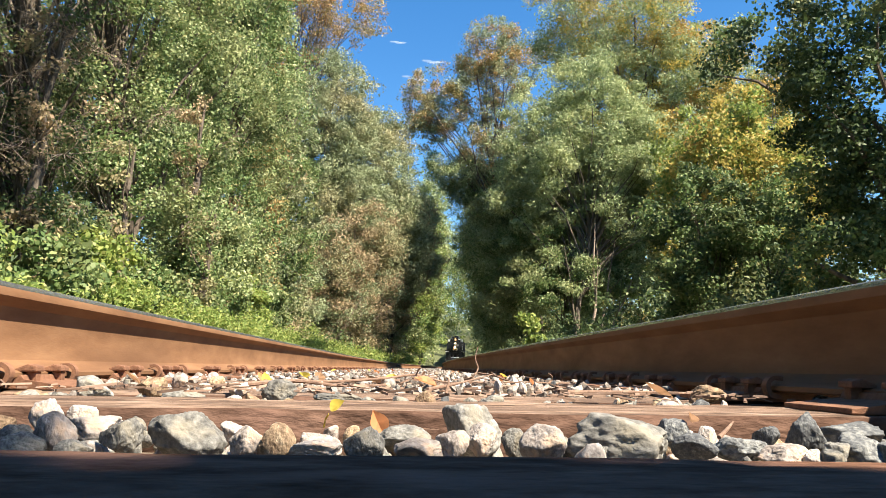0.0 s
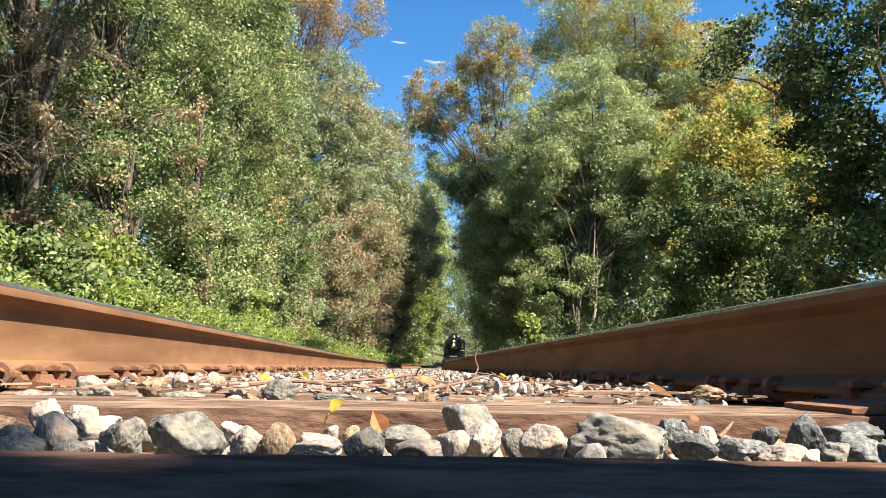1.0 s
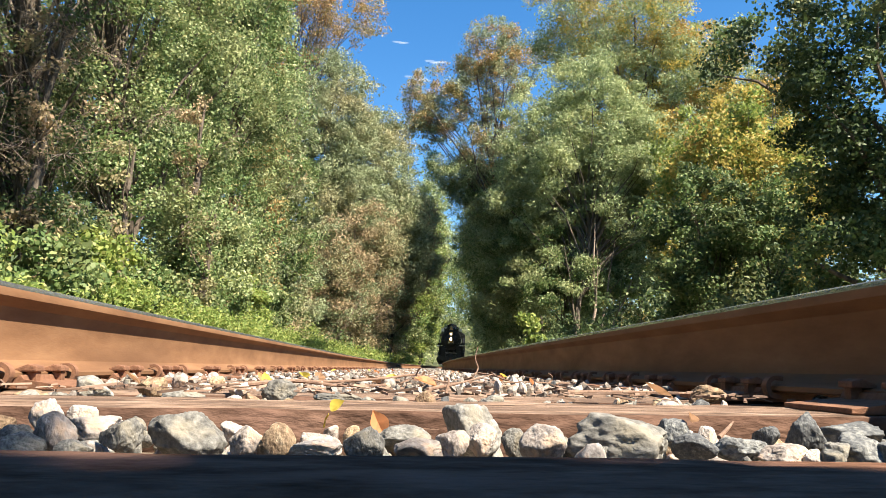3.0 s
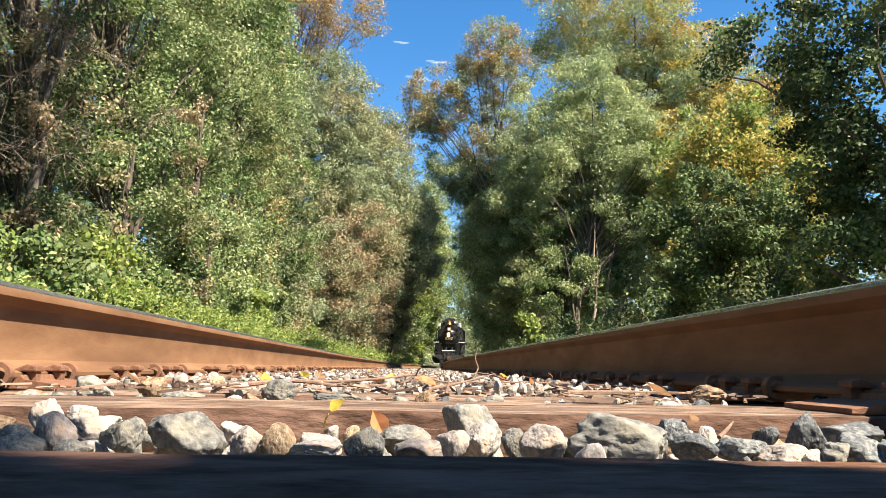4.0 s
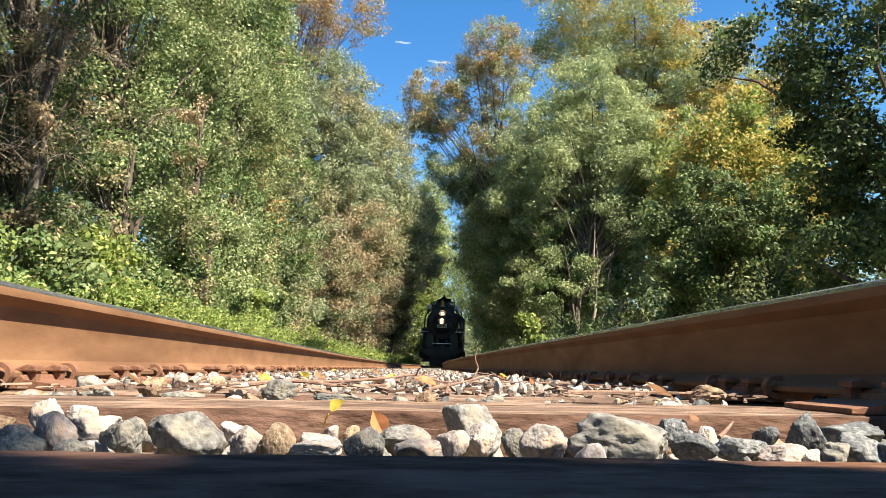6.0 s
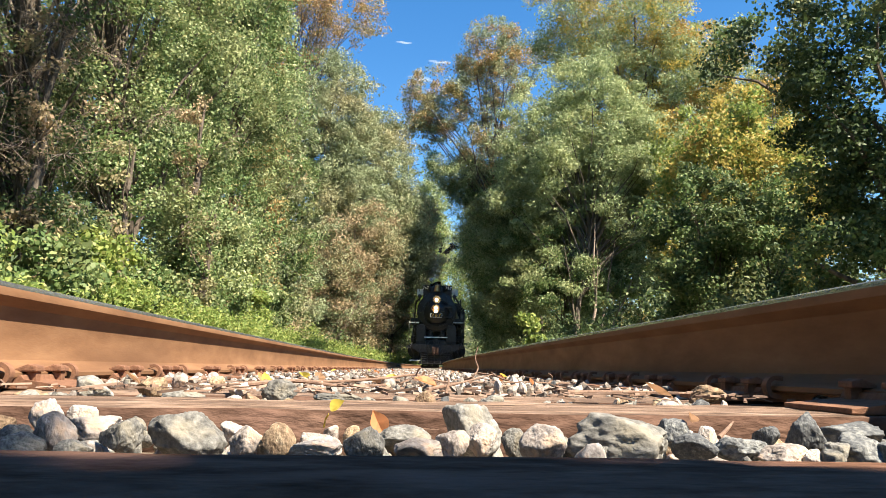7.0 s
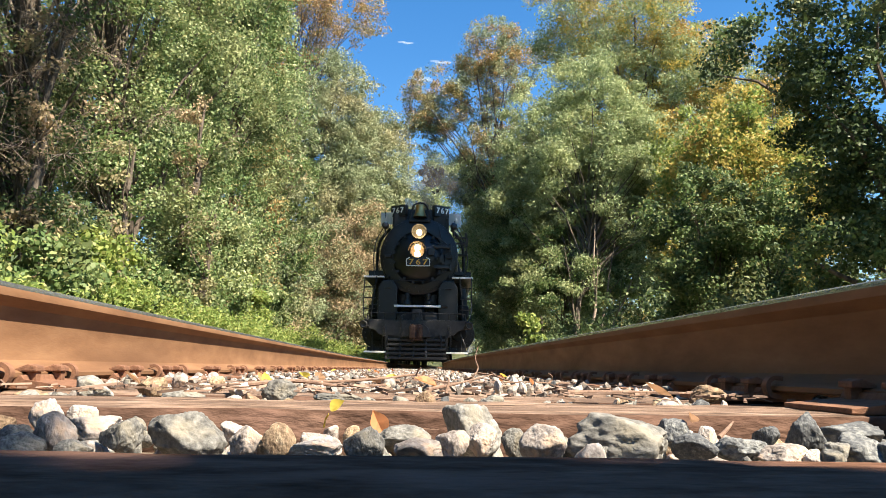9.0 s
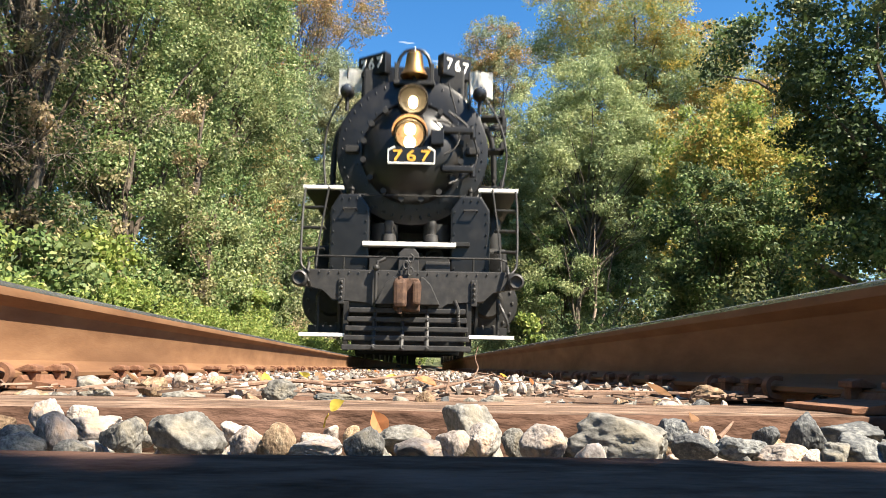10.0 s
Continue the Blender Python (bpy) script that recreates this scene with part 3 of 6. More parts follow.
tree("dense green tree hung with creepers", at_ground(-6.2, 22.0), [(-6.2, 22.5, 9.5, 2.2, 2.8, 6.2), (-5.6, 22, 3.6, 1.5, 2.2, 3.0)], LEAF_GREEN, 400, 170, 0.076, 4, 0.6, mat2=LEAF_SILVER, share=0.5, gaps=0.46)
tree("green tree with browning upper leaves", at_ground(-6.6, 27.5), [(-6.4, 28, 11.5, 2.4, 3.0, 6.5), (-5.9, 27.5, 4.0, 1.6, 2.4, 3.5)], LEAF_GREEN, 420, 170, 0.085, 5, 0.7, mat2=LEAF_SILVER, share=0.4, gaps=0.42)
tree("tall tree with yellow-brown autumn leaves", at_ground(-7.4, 33.0), [(-7.0, 33, 14.0, 2.4, 3.0, 5.0), (-6.6, 33, 6.0, 1.9, 2.6, 4.5)], LEAF_GREEN, 380, 120, 0.11, 6, 0.7, mat2=LEAF_ORANGE, share=0.3)
tree("green tree at the wood's edge", at_ground(-6.8, 39.0), [(-6.0, 39, 10.5, 1.9, 2.4, 6.5), (-5.2, 38.5, 4.0, 1.7, 2.2, 3.4)], LEAF_GREEN, 260, 120, 0.11, 19, 0.7, mat2=LEAF_OLIVE, share=0.4)
tree("tall olive-green willow-like tree", at_ground(-6.0, 50.0), [(-4.7, 50, 15.0, 3.1, 3.2, 6.2), (-3.4, 49, 8.4, 3.0, 3.0, 5.4)], LEAF_OLIVE, 560, 150, 0.10, 7, 0.75, trunk=0.2, long=2.6, droop=0.5, gaps=0.15)
tree("thin-leaved tree with bare upper twigs", at_ground(-10.0, 50.0), [(-7.4, 50, 22.5, 3.6, 3.4, 3.8), (-4.4, 50, 23.2, 3.2, 3.0, 2.5)], LEAF_ORANGE, 300, 60, 0.11, 8, 0.7, gaps=0.38, limbs=60, trunk=0.25)
tree("olive-green tree leaning over the track", at_ground(-2.6, 55.0), [(-1.9, 55, 13.5, 3.0, 3.6, 5.0), (-0.4, 54, 8.6, 2.5, 3.0, 4.0)], LEAF_OLIVE, 480, 130, 0.12, 9, 0.85, trunk=0.2, long=2.4, droop=0.4)
tree("browning tree with drooping twigs", at_ground(-2.6, 45.5), [(-1.7, 45.5, 6.4, 2.0, 2.4, 3.4), (-3.4, 44, 4.6, 2.4, 2.2, 3.4), (-2.2, 45, 2.6, 1.7, 2.2, 1.8)], LEAF_BROWN, 430, 140, 0.10, 10, 0.7, trunk=0.14, mat2=LEAF_OLIVE, share=0.35)
tree("brown and olive tree beside the bend", at_ground(-0.8, 60.0), [(0.9, 60, 9.4, 2.4, 3.2, 4.4), (-0.4, 60, 4.0, 1.8, 2.6, 2.6)], LEAF_BROWN, 400, 120, 0.13, 12, 0.8, mat2=LEAF_OLIVE, share=0.45)
tree("dark green tree beside the bend", at_ground(0.6, 74.0), [(1.4, 74, 11.0, 2.5, 3.5, 6.0), (0.8, 73, 4.2, 1.9, 3.0, 3.2)], LEAF_GREEN, 400, 120, 0.14, 13, 0.9, mat2=LEAF_LIME, share=0.35)
tree("bright green tree beside the bend", at_ground(2.6, 92.0), [(3.2, 92, 9.5, 2.4, 3.5, 6.0), (2.6, 92, 3.5, 2.1, 3.0, 3.2)], LEAF_LIME, 300, 110, 0.17, 14, 0.95, mat2=LEAF_GREEN, share=0.5)

# trees to the east of the line
pale_tree = tree("broad many-stemmed pale green tree", at_ground(8.6, 38.2), [(9.9, 41.6, 12.2, 4.7, 4.7, 5.2), (12.6, 40.3, 9.6, 3.0, 3.6, 4.2), (15.2, 41.6, 10.9, 2.8, 3.1, 4.4), (8.0, 41.6, 9.4, 3.0, 3.1, 3.1)], LEAF_SILVER, 900, 170, 0.1, 20, 0.7, trunk=0.2, long=2.2, droop=0.3, limbs=60, top=(10.4, 41.0, 13.5), gaps=0.3)
for k, (x, y, z, r) in enumerate(((-0.9, 0.6, 6.4, 0.085), (0.6, 0.2, 7.6, 0.11), (1.7, 0.5, 6.8, 0.09), (2.8, 0.4, 5.6, 0.07))):
    part("stem", branches((0.65 + 0.12 * k, -0.3, -0.2), [(x * 1.3 + 0.7, y, z * 0.8), (x * 0.6 + 0.7, y - 0.5, z * 0.9)], r, 400 + k, trunk_top=(x + 0.6, y, z)), DEADWOOD if k == 1 else BARK, pale_tree, "pale slender stem", smooth=True)
tree("tall yellow-green tree in full sun", at_ground(14.5, 47.0), [(13.4, 47, 21.8, 5.2, 4.5, 4.6), (13.0, 47, 14.5, 4.6, 4.2, 5.0), (17.8, 45, 17.2, 3.8, 4.0, 5.0)], LEAF_YELLOW, 980, 130, 0.12, 21, 0.85, trunk=0.3, gaps=0.34, mat2=LEAF_SILVER, share=0.62)
# the pale tree's shaded lower half, built apart in darker leaf colours
tree("pale tree's lower crown, leaves coloured darker for shade", at_ground(8.0, 41.3), [(8.0, 41.3, 4.6, 3.3, 3.1, 3.4), (11.4, 40.8, 4.6, 3.0, 2.9, 3.4)], LEAF_GREEN, 460, 150, 0.1, 34, 0.6, trunk=0.12, gaps=0.46, mat2=LEAF_SILVER, share=0.35)
# added behind the pale tree, only to keep sun off the distant train
tree("hidden green tree added to shade the distant train", at_ground(11.0, 61.0), [(9.6, 60, 13.0, 2.8, 4.0, 4.6), (11.0, 52.0, 13.0, 2.6, 4.0, 4.6)], LEAF_GREEN, 420, 100, 0.15, 35, 0.9, trunk=0.2, mat2=LEAF_DARK, share=0.4)
tree("tall tree with orange-brown autumn leaves over the track", at_ground(9.0, 56.0), [(7.0, 56, 22.8, 3.2, 3.4, 3.4), (2.7, 56, 20.0, 2.6, 2.4, 2.6), (1.7, 56, 17.4, 1.6, 1.8, 1.8), (6.6, 56, 16.0, 2.8, 2.6, 3.4)], LEAF_ORANGE, 560, 90, 0.12, 22, 0.7, trunk=0.25, gaps=0.42, limbs=40, mat2=LEAF_OLIVE, share=0.55)
tree("dark green tree close to the track", at_ground(7.8, 44.0), [(6.0, 44, 7.0, 2.3, 2.8, 4.4), (5.8, 43.5, 3.0, 1.8, 2.4, 2.6)], LEAF_SILVER, 380, 140, 0.1, 23, 0.7, mat2=LEAF_GREEN, share=0.5)
tree("green tree arching towards the track", at_ground(9.6, 58.0), [(6.8, 58, 11.0, 2.4, 3.0, 3.8), (7.6, 58, 5.0, 2.2, 3.0, 4.0), (3.7, 56.5, 14.4, 2.1, 2.2, 1.5), (5.6, 57, 13.2, 2.4, 2.2, 2.4)], LEAF_SILVER, 480, 120, 0.12, 24, 0.8, mat2=LEAF_GREEN, share=0.5)
tree("bright yellow-green maple in sunlight", at_ground(12.4, 27.0), [(12.2, 27, 6.6, 3.2, 3.0, 3.4), (10.6, 25.5, 3.4, 1.7, 1.8, 1.7)], LEAF_YELLOW, 420, 110, 0.14, 25, 0.65, mat2=LEAF_LIME, share=0.5, long=1.2)
tree("yellow-green tree with thin sunlit crown", at_ground(17.5, 35.5), [(17.1, 36, 11.6, 2.5, 2.4, 3.2), (15.4, 31, 8.0, 1.7, 1.8, 2.0), (16.4, 33, 5.0, 2.0, 2.0, 2.6)], LEAF_YELLOW, 380, 120, 0.11, 33, 0.6, trunk=0.16, gaps=0.4, mat2=LEAF_GREEN, share=0.4)
tree("dark shaded small tree in the undergrowth", at_ground(6.9, 17.2), [(7.0, 17.2, 2.9, 1.5, 1.6, 1.9)], LEAF_GREEN, 230, 150, 0.062, 26, 0.36, trunk=0.07, gaps=0.52, mat2=LEAF_DARK, share=0.4)
tree("dark shaded small tree in the undergrowth", at_ground(8.6, 18.0), [(8.5, 18.0, 2.8, 1.5, 1.8, 2.0)], LEAF_GREEN, 210, 150, 0.062, 27, 0.36, trunk=0.07, gaps=0.54, mat2=LEAF_YELLOW, share=0.2)
tree("dark leafy tree spreading over the lineside", at_ground(7.9, 10.6), [(7.5, 10.6, 4.6, 1.6, 2.2, 3.6), (6.0, 12.0, 5.5, 0.95, 1.2, 0.62), (6.7, 11.6, 4.5, 0.7, 1.0, 0.9), (7.2, 11.0, 2.4, 1.3, 1.6, 1.7)], LEAF_SHADE, 400, 140, 0.066, 28, 0.36, trunk=0.2, gaps=0.5, long=1.3, mat2=LEAF_GREEN, share=0.4)
# added out of view: the high blob blocks the sun from the passing train
tree("unseen tree added so its high crown shades the train", at_ground(11.6, 14.0), [(12.4, 14.0, 5.4, 1.6, 2.2, 3.2), (10.0, 16.8, 17.3, 2.2, 4.6, 3.2)], LEAF_SHADE, 640, 130, 0.1, 29, 0.5, trunk=0.2, gaps=0.3, mat2=LEAF_DARK, share=0.3)

tree("tall pale green tree beyond the bend", at_ground(3.0, 101.0), [(4.0, 101, 17.0, 2.6, 3.0, 9.0), (3.4, 101, 6.5, 2.1, 2.6, 4.5)], LEAF_SILVER, 300, 110, 0.2, 15, 1.0, trunk=0.25, mat2=LEAF_LIME, share=0.3)
tree("tall pale green tree beyond the bend", at_ground(11.5, 84.0), [(8.4, 84, 13.5, 2.4, 3.0, 5.0), (10.4, 84, 6.0, 2.0, 3, 5.0)], LEAF_GREEN, 280, 110, 0.17, 16, 1.0, trunk=0.25, mat2=LEAF_DARK, share=0.4)
tree("young maple with fresh green leaves", at_ground(4.2, 24.2), [(4.05, 24.2, 1.55, 0.34, 0.34, 0.36), (4.3, 24.0, 0.9, 0.3, 0.3, 0.3)], LEAF_LIME, 26, 46, 0.12, 17, 0.22, trunk=0.02, limbs=12, name="sapling", category="sapling", group="saplings", long=1.2)
# not a known tree: added out of view so its crown shades the first ties
tree("unseen tree added behind the camera to shade ties", at_ground(6.4, -5.2), [(4.2, -3.48, 6.9, 1.25, 0.64, 0.5), (5.0, -4.7, 6.6, 1.3, 1.0, 1.2)], LEAF_DARK, 560, 120, 0.12, 18, 0.27, trunk=0.14, gaps=0.0)
for k, (x, y, h, m) in enumerate(((-5.6, 9.6, 2.0, LEAF_LIME), (-5.2, 11.6, 1.8, LEAF_GREEN), (-5.3, 13.6, 2.2, LEAF_LIME), (-5.0, 16.0, 2.0, LEAF_GREEN), (-5.0, 18.6, 2.4, LEAF_GREEN), (-4.8, 21.5, 2.2, LEAF_GREEN), (-4.9, 25.0, 2.8, LEAF_LIME), (-5.0, 29.5, 3.0, LEAF_GREEN))):
    z = gz(x, y)
    tree("bright leafy shrub at the wood's edge", (x, y, z), [(x, y, z + h * 0.55, 0.9, 1.1, h * 0.5)], m, 90, 110, 0.07, 60 + k, 0.3, trunk=0.03, limbs=14, name="shrub", category="shrub", group="shrubs along the wood", long=1.4)


# ---- bare branches and hanging creepers on the western trees ----
def bare_branch(base, tip, seed, label, r=0.03, spray=14, reach=0.9):
    b = random.Random(seed)
    root = new("dead_branch")
    base, tip = Vector(base), Vector(tip)
    mid = base.lerp(tip, 0.5) + Vector((b.uniform(-0.2, 0.2), b.uniform(-0.2, 0.2), b.uniform(-0.1, 0.4)))
    line = smooth_line([base, mid, tip], 6)
    part("bough", pipe(line, [r * (1 - 0.75 * i / (len(line) - 1)) for i in range(len(line))], 6), DEADWOOD, root, smooth=True)
    bm = bmesh.new()
    for i in range(spray):
        a = line[b.randrange(3, len(line))]
        d = Vector((b.uniform(-0.4, 1), b.uniform(-1, 0.3), b.uniform(-0.9, 0.6))).normalized() * reach * b.uniform(0.4, 1)
        m = a + d * 0.5 + Vector((b.uniform(-1, 1), b.uniform(-1, 1), b.uniform(-1, 1))) * 0.12
        pipe(smooth_line([a, m, a + d], 3), [r * 0.2, r * 0.18, r * 0.16, r * 0.14, r * 0.12, r * 0.09, r * 0.06], 4, bm)
    tagged(part("spray", bm, DEADWOOD, root), kind="stuff")
    return tagged(root, label, "branch", "bare branches in the trees")


bare_branch((-6.7, 13.8, 2.6), (-5.6, 12.6, 3.9), 1, "bare grey branch among the leaves", 0.04, 26)
bare_branch((-6.9, 14.0, 4.0), (-5.5, 12.8, 3.4), 2, "bare grey branch hanging over the shrubs", 0.035, 26, 1.1)
bare_branch((-6.9, 14.0, 5.0), (-5.6, 13.0, 5.6), 3, "bare grey branch among the leaves", 0.04, 22)
bare_branch((-7.0, 12.0, 5.0), (-5.8, 11.0, 5.6), 4, "bare grey branch among the leaves", 0.035, 22)
bare_branch((-6.9, 12.2, 3.4), (-5.9, 11.0, 2.9), 5, "bare grey branch hanging over the shrubs", 0.03, 24, 1.0)
for k in range(24):
    q = random.Random(300 + k)
    y = q.uniform(10.0, 16.5)
    z = q.uniform(2.6, 7.5)
    bare_branch((-6.9, y + 0.6, z), (-5.75 + q.uniform(-0.3, 0.25), y, z + q.uniform(-0.5, 0.7)), 310 + k, "bare grey-brown twigs among the leaves", 0.022, 30, 0.75)
bare_branch((-6.3, 17.2, 5.0), (-4.9, 16.4, 5.4), 6, "dry brown creeper tangle in the tree", 0.025, 60, 0.7)
bare_branch((-6.0, 18.6, 4.2), (-4.7, 18.2, 3.2), 7, "dry brown creeper tangle in the tree", 0.025, 60, 0.8)
bare_branch((-5.9, 21.8, 5.6), (-4.6, 21.0, 6.2), 8, "dry brown creeper tangle in the tree", 0.025, 60, 0.8)
bare_branch((-3.6, 43.0, 1.0), (-1.9, 42.4, 3.8), 9, "bare brown branch under the leaves", 0.05, 20, 1.2)
bare_branch((-2.6, 45.0, 1.0), (-0.6, 44.0, 3.4), 10, "bare brown branch under the leaves", 0.05, 20, 1.2)
for k, (x, y, z0, z1) in enumerate(((-5.55, 15.2, 0.3, 4.3), (-6.1, 13.0, 2.2, 6.5), (-5.3, 20.6, 0.4, 3.0), (-4.95, 18.0, 2.6, 6.2), (-4.6, 18.2, 0.6, 3.6))):
    root = new("creeper_trunk")
    part("stem", branches((x, y, z0), [(x + 0.3, y - 0.2, z1), (x - 0.3, y - 0.1, z1 * 0.8)], 0.13, 90 + k, trunk_top=(x + 0.25, y + 0.3, z1)), BARK, root, smooth=True)
    r = random.Random(k)
    cl = [(x + r.uniform(-0.24, 0.34), y + r.uniform(-0.35, 0.05), z0 + (z1 - z0) * r.random(), 0.22) for i in range(22)]
    ob = new("creeper", leaf_mesh("creeper", leaf_cloud(cl, 60, 0.05, k), [LEAF_BROWN]))
    ob.parent = root
    tagged(root, "tree trunk wrapped in brown withered creeper", "trunk", "creeper-clad trunks")
# ---- the locomotive: its space has y = 0 at the pilot beam's face, z = 0 on the rails, the train behind it at +y ----
def lettering(name, text, size, mat, m, parent, weight=0.0, wide=1.0):
    cu = bpy.data.curves.new(name, "FONT")
    cu.body, cu.size, cu.align_x, cu.align_y, cu.extrude, cu.offset = text, size, "CENTER", "CENTER", 0.004, weight
    ob = new(name, cu)
    me = bpy.data.meshes.new_from_object(ob.evaluated_get(bpy.context.evaluated_depsgraph_get()))
    bpy.data.objects.remove(ob)
    me.transform(m @ Matrix.Diagonal((wide, 1, 1, 1)))
    me.materials.append(mat)
    ob = new(name, me)
    ob.parent = parent
    return ob


def ring_of_bolts(parent, centre_at, r, n, y, size=0.022, a0=0.0, a1=360.0, mat=None):
    bm = bmesh.new()
    for i in range(n):
        a = radians(a0 + (a1 - a0) * i / n)
        x, z = centre_at[0] + r * math.cos(a), centre_at[1] + r * math.sin(a)
        ball((x, y, z), size, bm, (1, 0.8, 1), 6, 4)
    return tagged(part("rivets", bm, mat or BLACK, parent, smooth=True), kind="stuff")


def rivet_row(parent, points, size=0.016, mat=None):
    bm = bmesh.new()
    for p in points:
        ball(p, size, bm, (1, 0.8, 1), 6, 4)
    return tagged(part("rivets", bm, mat or BLACK, parent, smooth=True), kind="stuff")


LOCO = new("steam_locomotive")
tagged(LOCO, "large black steam locomotive with lit headlights running on the rails", "locomotive")
SB = (0.0, 3.05)   # axis of the boiler

# boiler and smokebox
boiler = part("boiler", lathe([(0, 3.2), (1.08, 3.2), (1.12, 8.0), (1.20, 12.5), (0, 12.6)], 48, "y", (0, 0, SB[1])), BLACK, LOCO, smooth=True)
smokebox = part("smokebox", lathe([(0.70, 1.02), (0.72, 1.0), (1.06, 1.0), (1.085, 1.012), (1.09, 1.035), (1.09, 3.25), (1.0, 3.3)], 56, "y", (0, 0, SB[1]), caps=False), BLACK, LOCO, "black smokebox with riveted front ring", smooth=True)
ring_of_bolts(smokebox, SB, 1.005, 44, 1.0, 0.018)
ring_of_bolts(smokebox, SB, 1.09, 44, 1.22, 0.016)
ring_of_bolts(smokebox, (0, 2.98), 0.80, 30, 1.0, 0.015)
door = part("smokebox_door", lathe([(0.0, 0.66), (0.18, 0.665), (0.36, 0.70), (0.52, 0.76), (0.63, 0.83), (0.685, 0.90), (0.72, 0.94), (0.73, 1.02)], 48, "y", (0, 0, 2.98), caps=False), BLACK, LOCO, "domed black smokebox door", smooth=True)
bm = bmesh.new()
for i in range(16):
    a = 2 * math.pi * (i + 0.5) / 16
    x, z = 0.70 * math.cos(a), 2.98 + 0.70 * math.sin(a)
    rod((x, 0.80, z), (x, 0.97, z), 0.026, 6, bm=bm)
    rod((x, 0.78, z), (x, 0.83, z), 0.045, 6, bm=bm)
    box(x - 0.045, x + 0.045, 0.93, 0.97, z - 0.02, z + 0.02, 0, bm, Matrix.Translation((x, 0, z)) @ Matrix.Rotation(-a, 4, "Y") @ Matrix.Translation((-x, 0, -z)))
tagged(part("door_clamps", bm, GREASE, door), kind="stuff")
for z in (2.72, 3.28):
    bm = box(0.42, 0.86, 0.70, 0.80, z - 0.045, z + 0.045, 0.02)
    rod((0.86, 0.82, z - 0.09), (0.86, 0.82, z + 0.09), 0.045, 10, bm=bm)
    part("hinge", bm, BLACK, door)
for s in (-1, 1):
    # square steps set into the smokebox's front
    part("grab_step", box(s * 0.86 - 0.1, s * 0.86 + 0.1, 0.90, 1.02, 2.98, 3.08, 0.015), GREASE, smokebox)
part("handrail", pipe(smooth_line([(0.5, 0.72, 3.55), (0.78, 0.80, 3.35), (0.92, 0.84, 3.0), (0.82, 0.82, 2.68), (0.52, 0.72, 2.50)]), 0.016), GREYSTEEL, door)
part("handrail", pipe(smooth_line([(-1.22, 1.0, 2.45), (-1.27, 1.05, 3.0), (-1.2, 1.05, 3.5), (-0.95, 1.0, 3.95)]), 0.016), GREYSTEEL, LOCO)
part("handrail", pipe(smooth_line([(1.28, 1.0, 2.5), (1.36, 1.05, 3.0), (1.25, 1.05, 3.5), (0.98, 1.0, 3.95)]), 0.016), GREYSTEEL, LOCO)
part("saddle", prism([(-0.75, 1.3), (0.75, 1.3), (0.85, 2.05), (0.6, 2.3), (-0.6, 2.3), (-0.85, 2.05)], 1.35, 3.0), GREASE, LOCO)
# lower apron of the smokebox, riveted
rivet_row(smokebox, [(SB[0] + 0.98 * math.cos(a), 0.995, SB[1] + 0.98 * math.sin(a)) for a in [radians(225 + 7.5 * i) for i in range(13)]], 0.022)

# headlights
up = part("headlight", lathe([(0.0, 1.05), (0.10, 1.05), (0.19, 0.95), (0.215, 0.85), (0.22, 0.62), (0.205, 0.60), (0.195, 0.62)], 32, "y", (0, 0, 3.79), caps=False), BLACK, LOCO, "round black upper headlight", smooth=True)
part("reflector", lathe([(0.0, 0.80), (0.06, 0.79), (0.13, 0.74), (0.185, 0.645)], 28, "y", (0, 0, 3.79), caps=False), GREASE, up, smooth=True)
part("bulb", ball((0.0, 0.735, 3.775), 0.07, scale=(1, 0.4, 1.25)), LAMP, up, "lit warm white bulb", smooth=True)
part("bracket", box(-0.16, 0.16, 0.7, 1.1, 3.50, 3.585, 0.015), BLACK, up)
low = part("headlight", lathe([(0.0, 0.92), (0.12, 0.9), (0.21, 0.8), (0.225, 0.48), (0.205, 0.46), (0.20, 0.50)], 32, "y", (-0.03, 0, 3.235), caps=False), BLACK, LOCO, "round lower headlight with twin bulbs", smooth=True)
part("reflector", lathe([(0.0, 0.66), (0.1, 0.63), (0.19, 0.525)], 28, "y", (-0.03, 0, 3.235), caps=False), REFLECTOR, low, smooth=True)
for z in (3.32, 3.14):
    part("bulb", ball((-0.03, 0.55, z), 0.083, scale=(1, 0.4, 1)), LAMP, low, "lit warm white bulb", smooth=True)
part("lens", lathe([(0.0, 0.475), (0.12, 0.48), (0.198, 0.5)], 28, "y", (-0.03, 0, 3.235), caps=False), LENS, low, "lamp glass coloured warm for a glow halo", smooth=True)
bm = bmesh.new()
hood = []
for y in (0.36, 0.62):
    for r in (0.232, 0.246):
        hood.append([bm.verts.new((-0.03 + r * math.cos(radians(a)), y, 3.235 + r * math.sin(radians(a)))) for a in range(0, 181, 12)])
for a, b in ((0, 2), (1, 3), (0, 1), (2, 3)):
    for i in range(len(hood[0]) - 1):
        bm.faces.new((hood[a][i], hood[a][i + 1], hood[b][i + 1], hood[b][i]))
part("hood", bm, COPPER, low, "tan painted visor over the lamp", smooth=True)
# number plate under the lower lamp
plate = part("number_plate", prism([(-0.315, 2.735), (0.315, 2.735), (0.315, 2.915), (0.22, 2.965), (-0.22, 2.965), (-0.315, 2.915)], 0.42, 0.46, bevel=0.004), BLACK, LOCO, "black plate with gold numerals and white border")
bm = bmesh.new()
ol = [(-0.315, 2.735), (0.315, 2.735), (0.315, 2.915), (0.22, 2.965), (-0.22, 2.965), (-0.315, 2.915)]
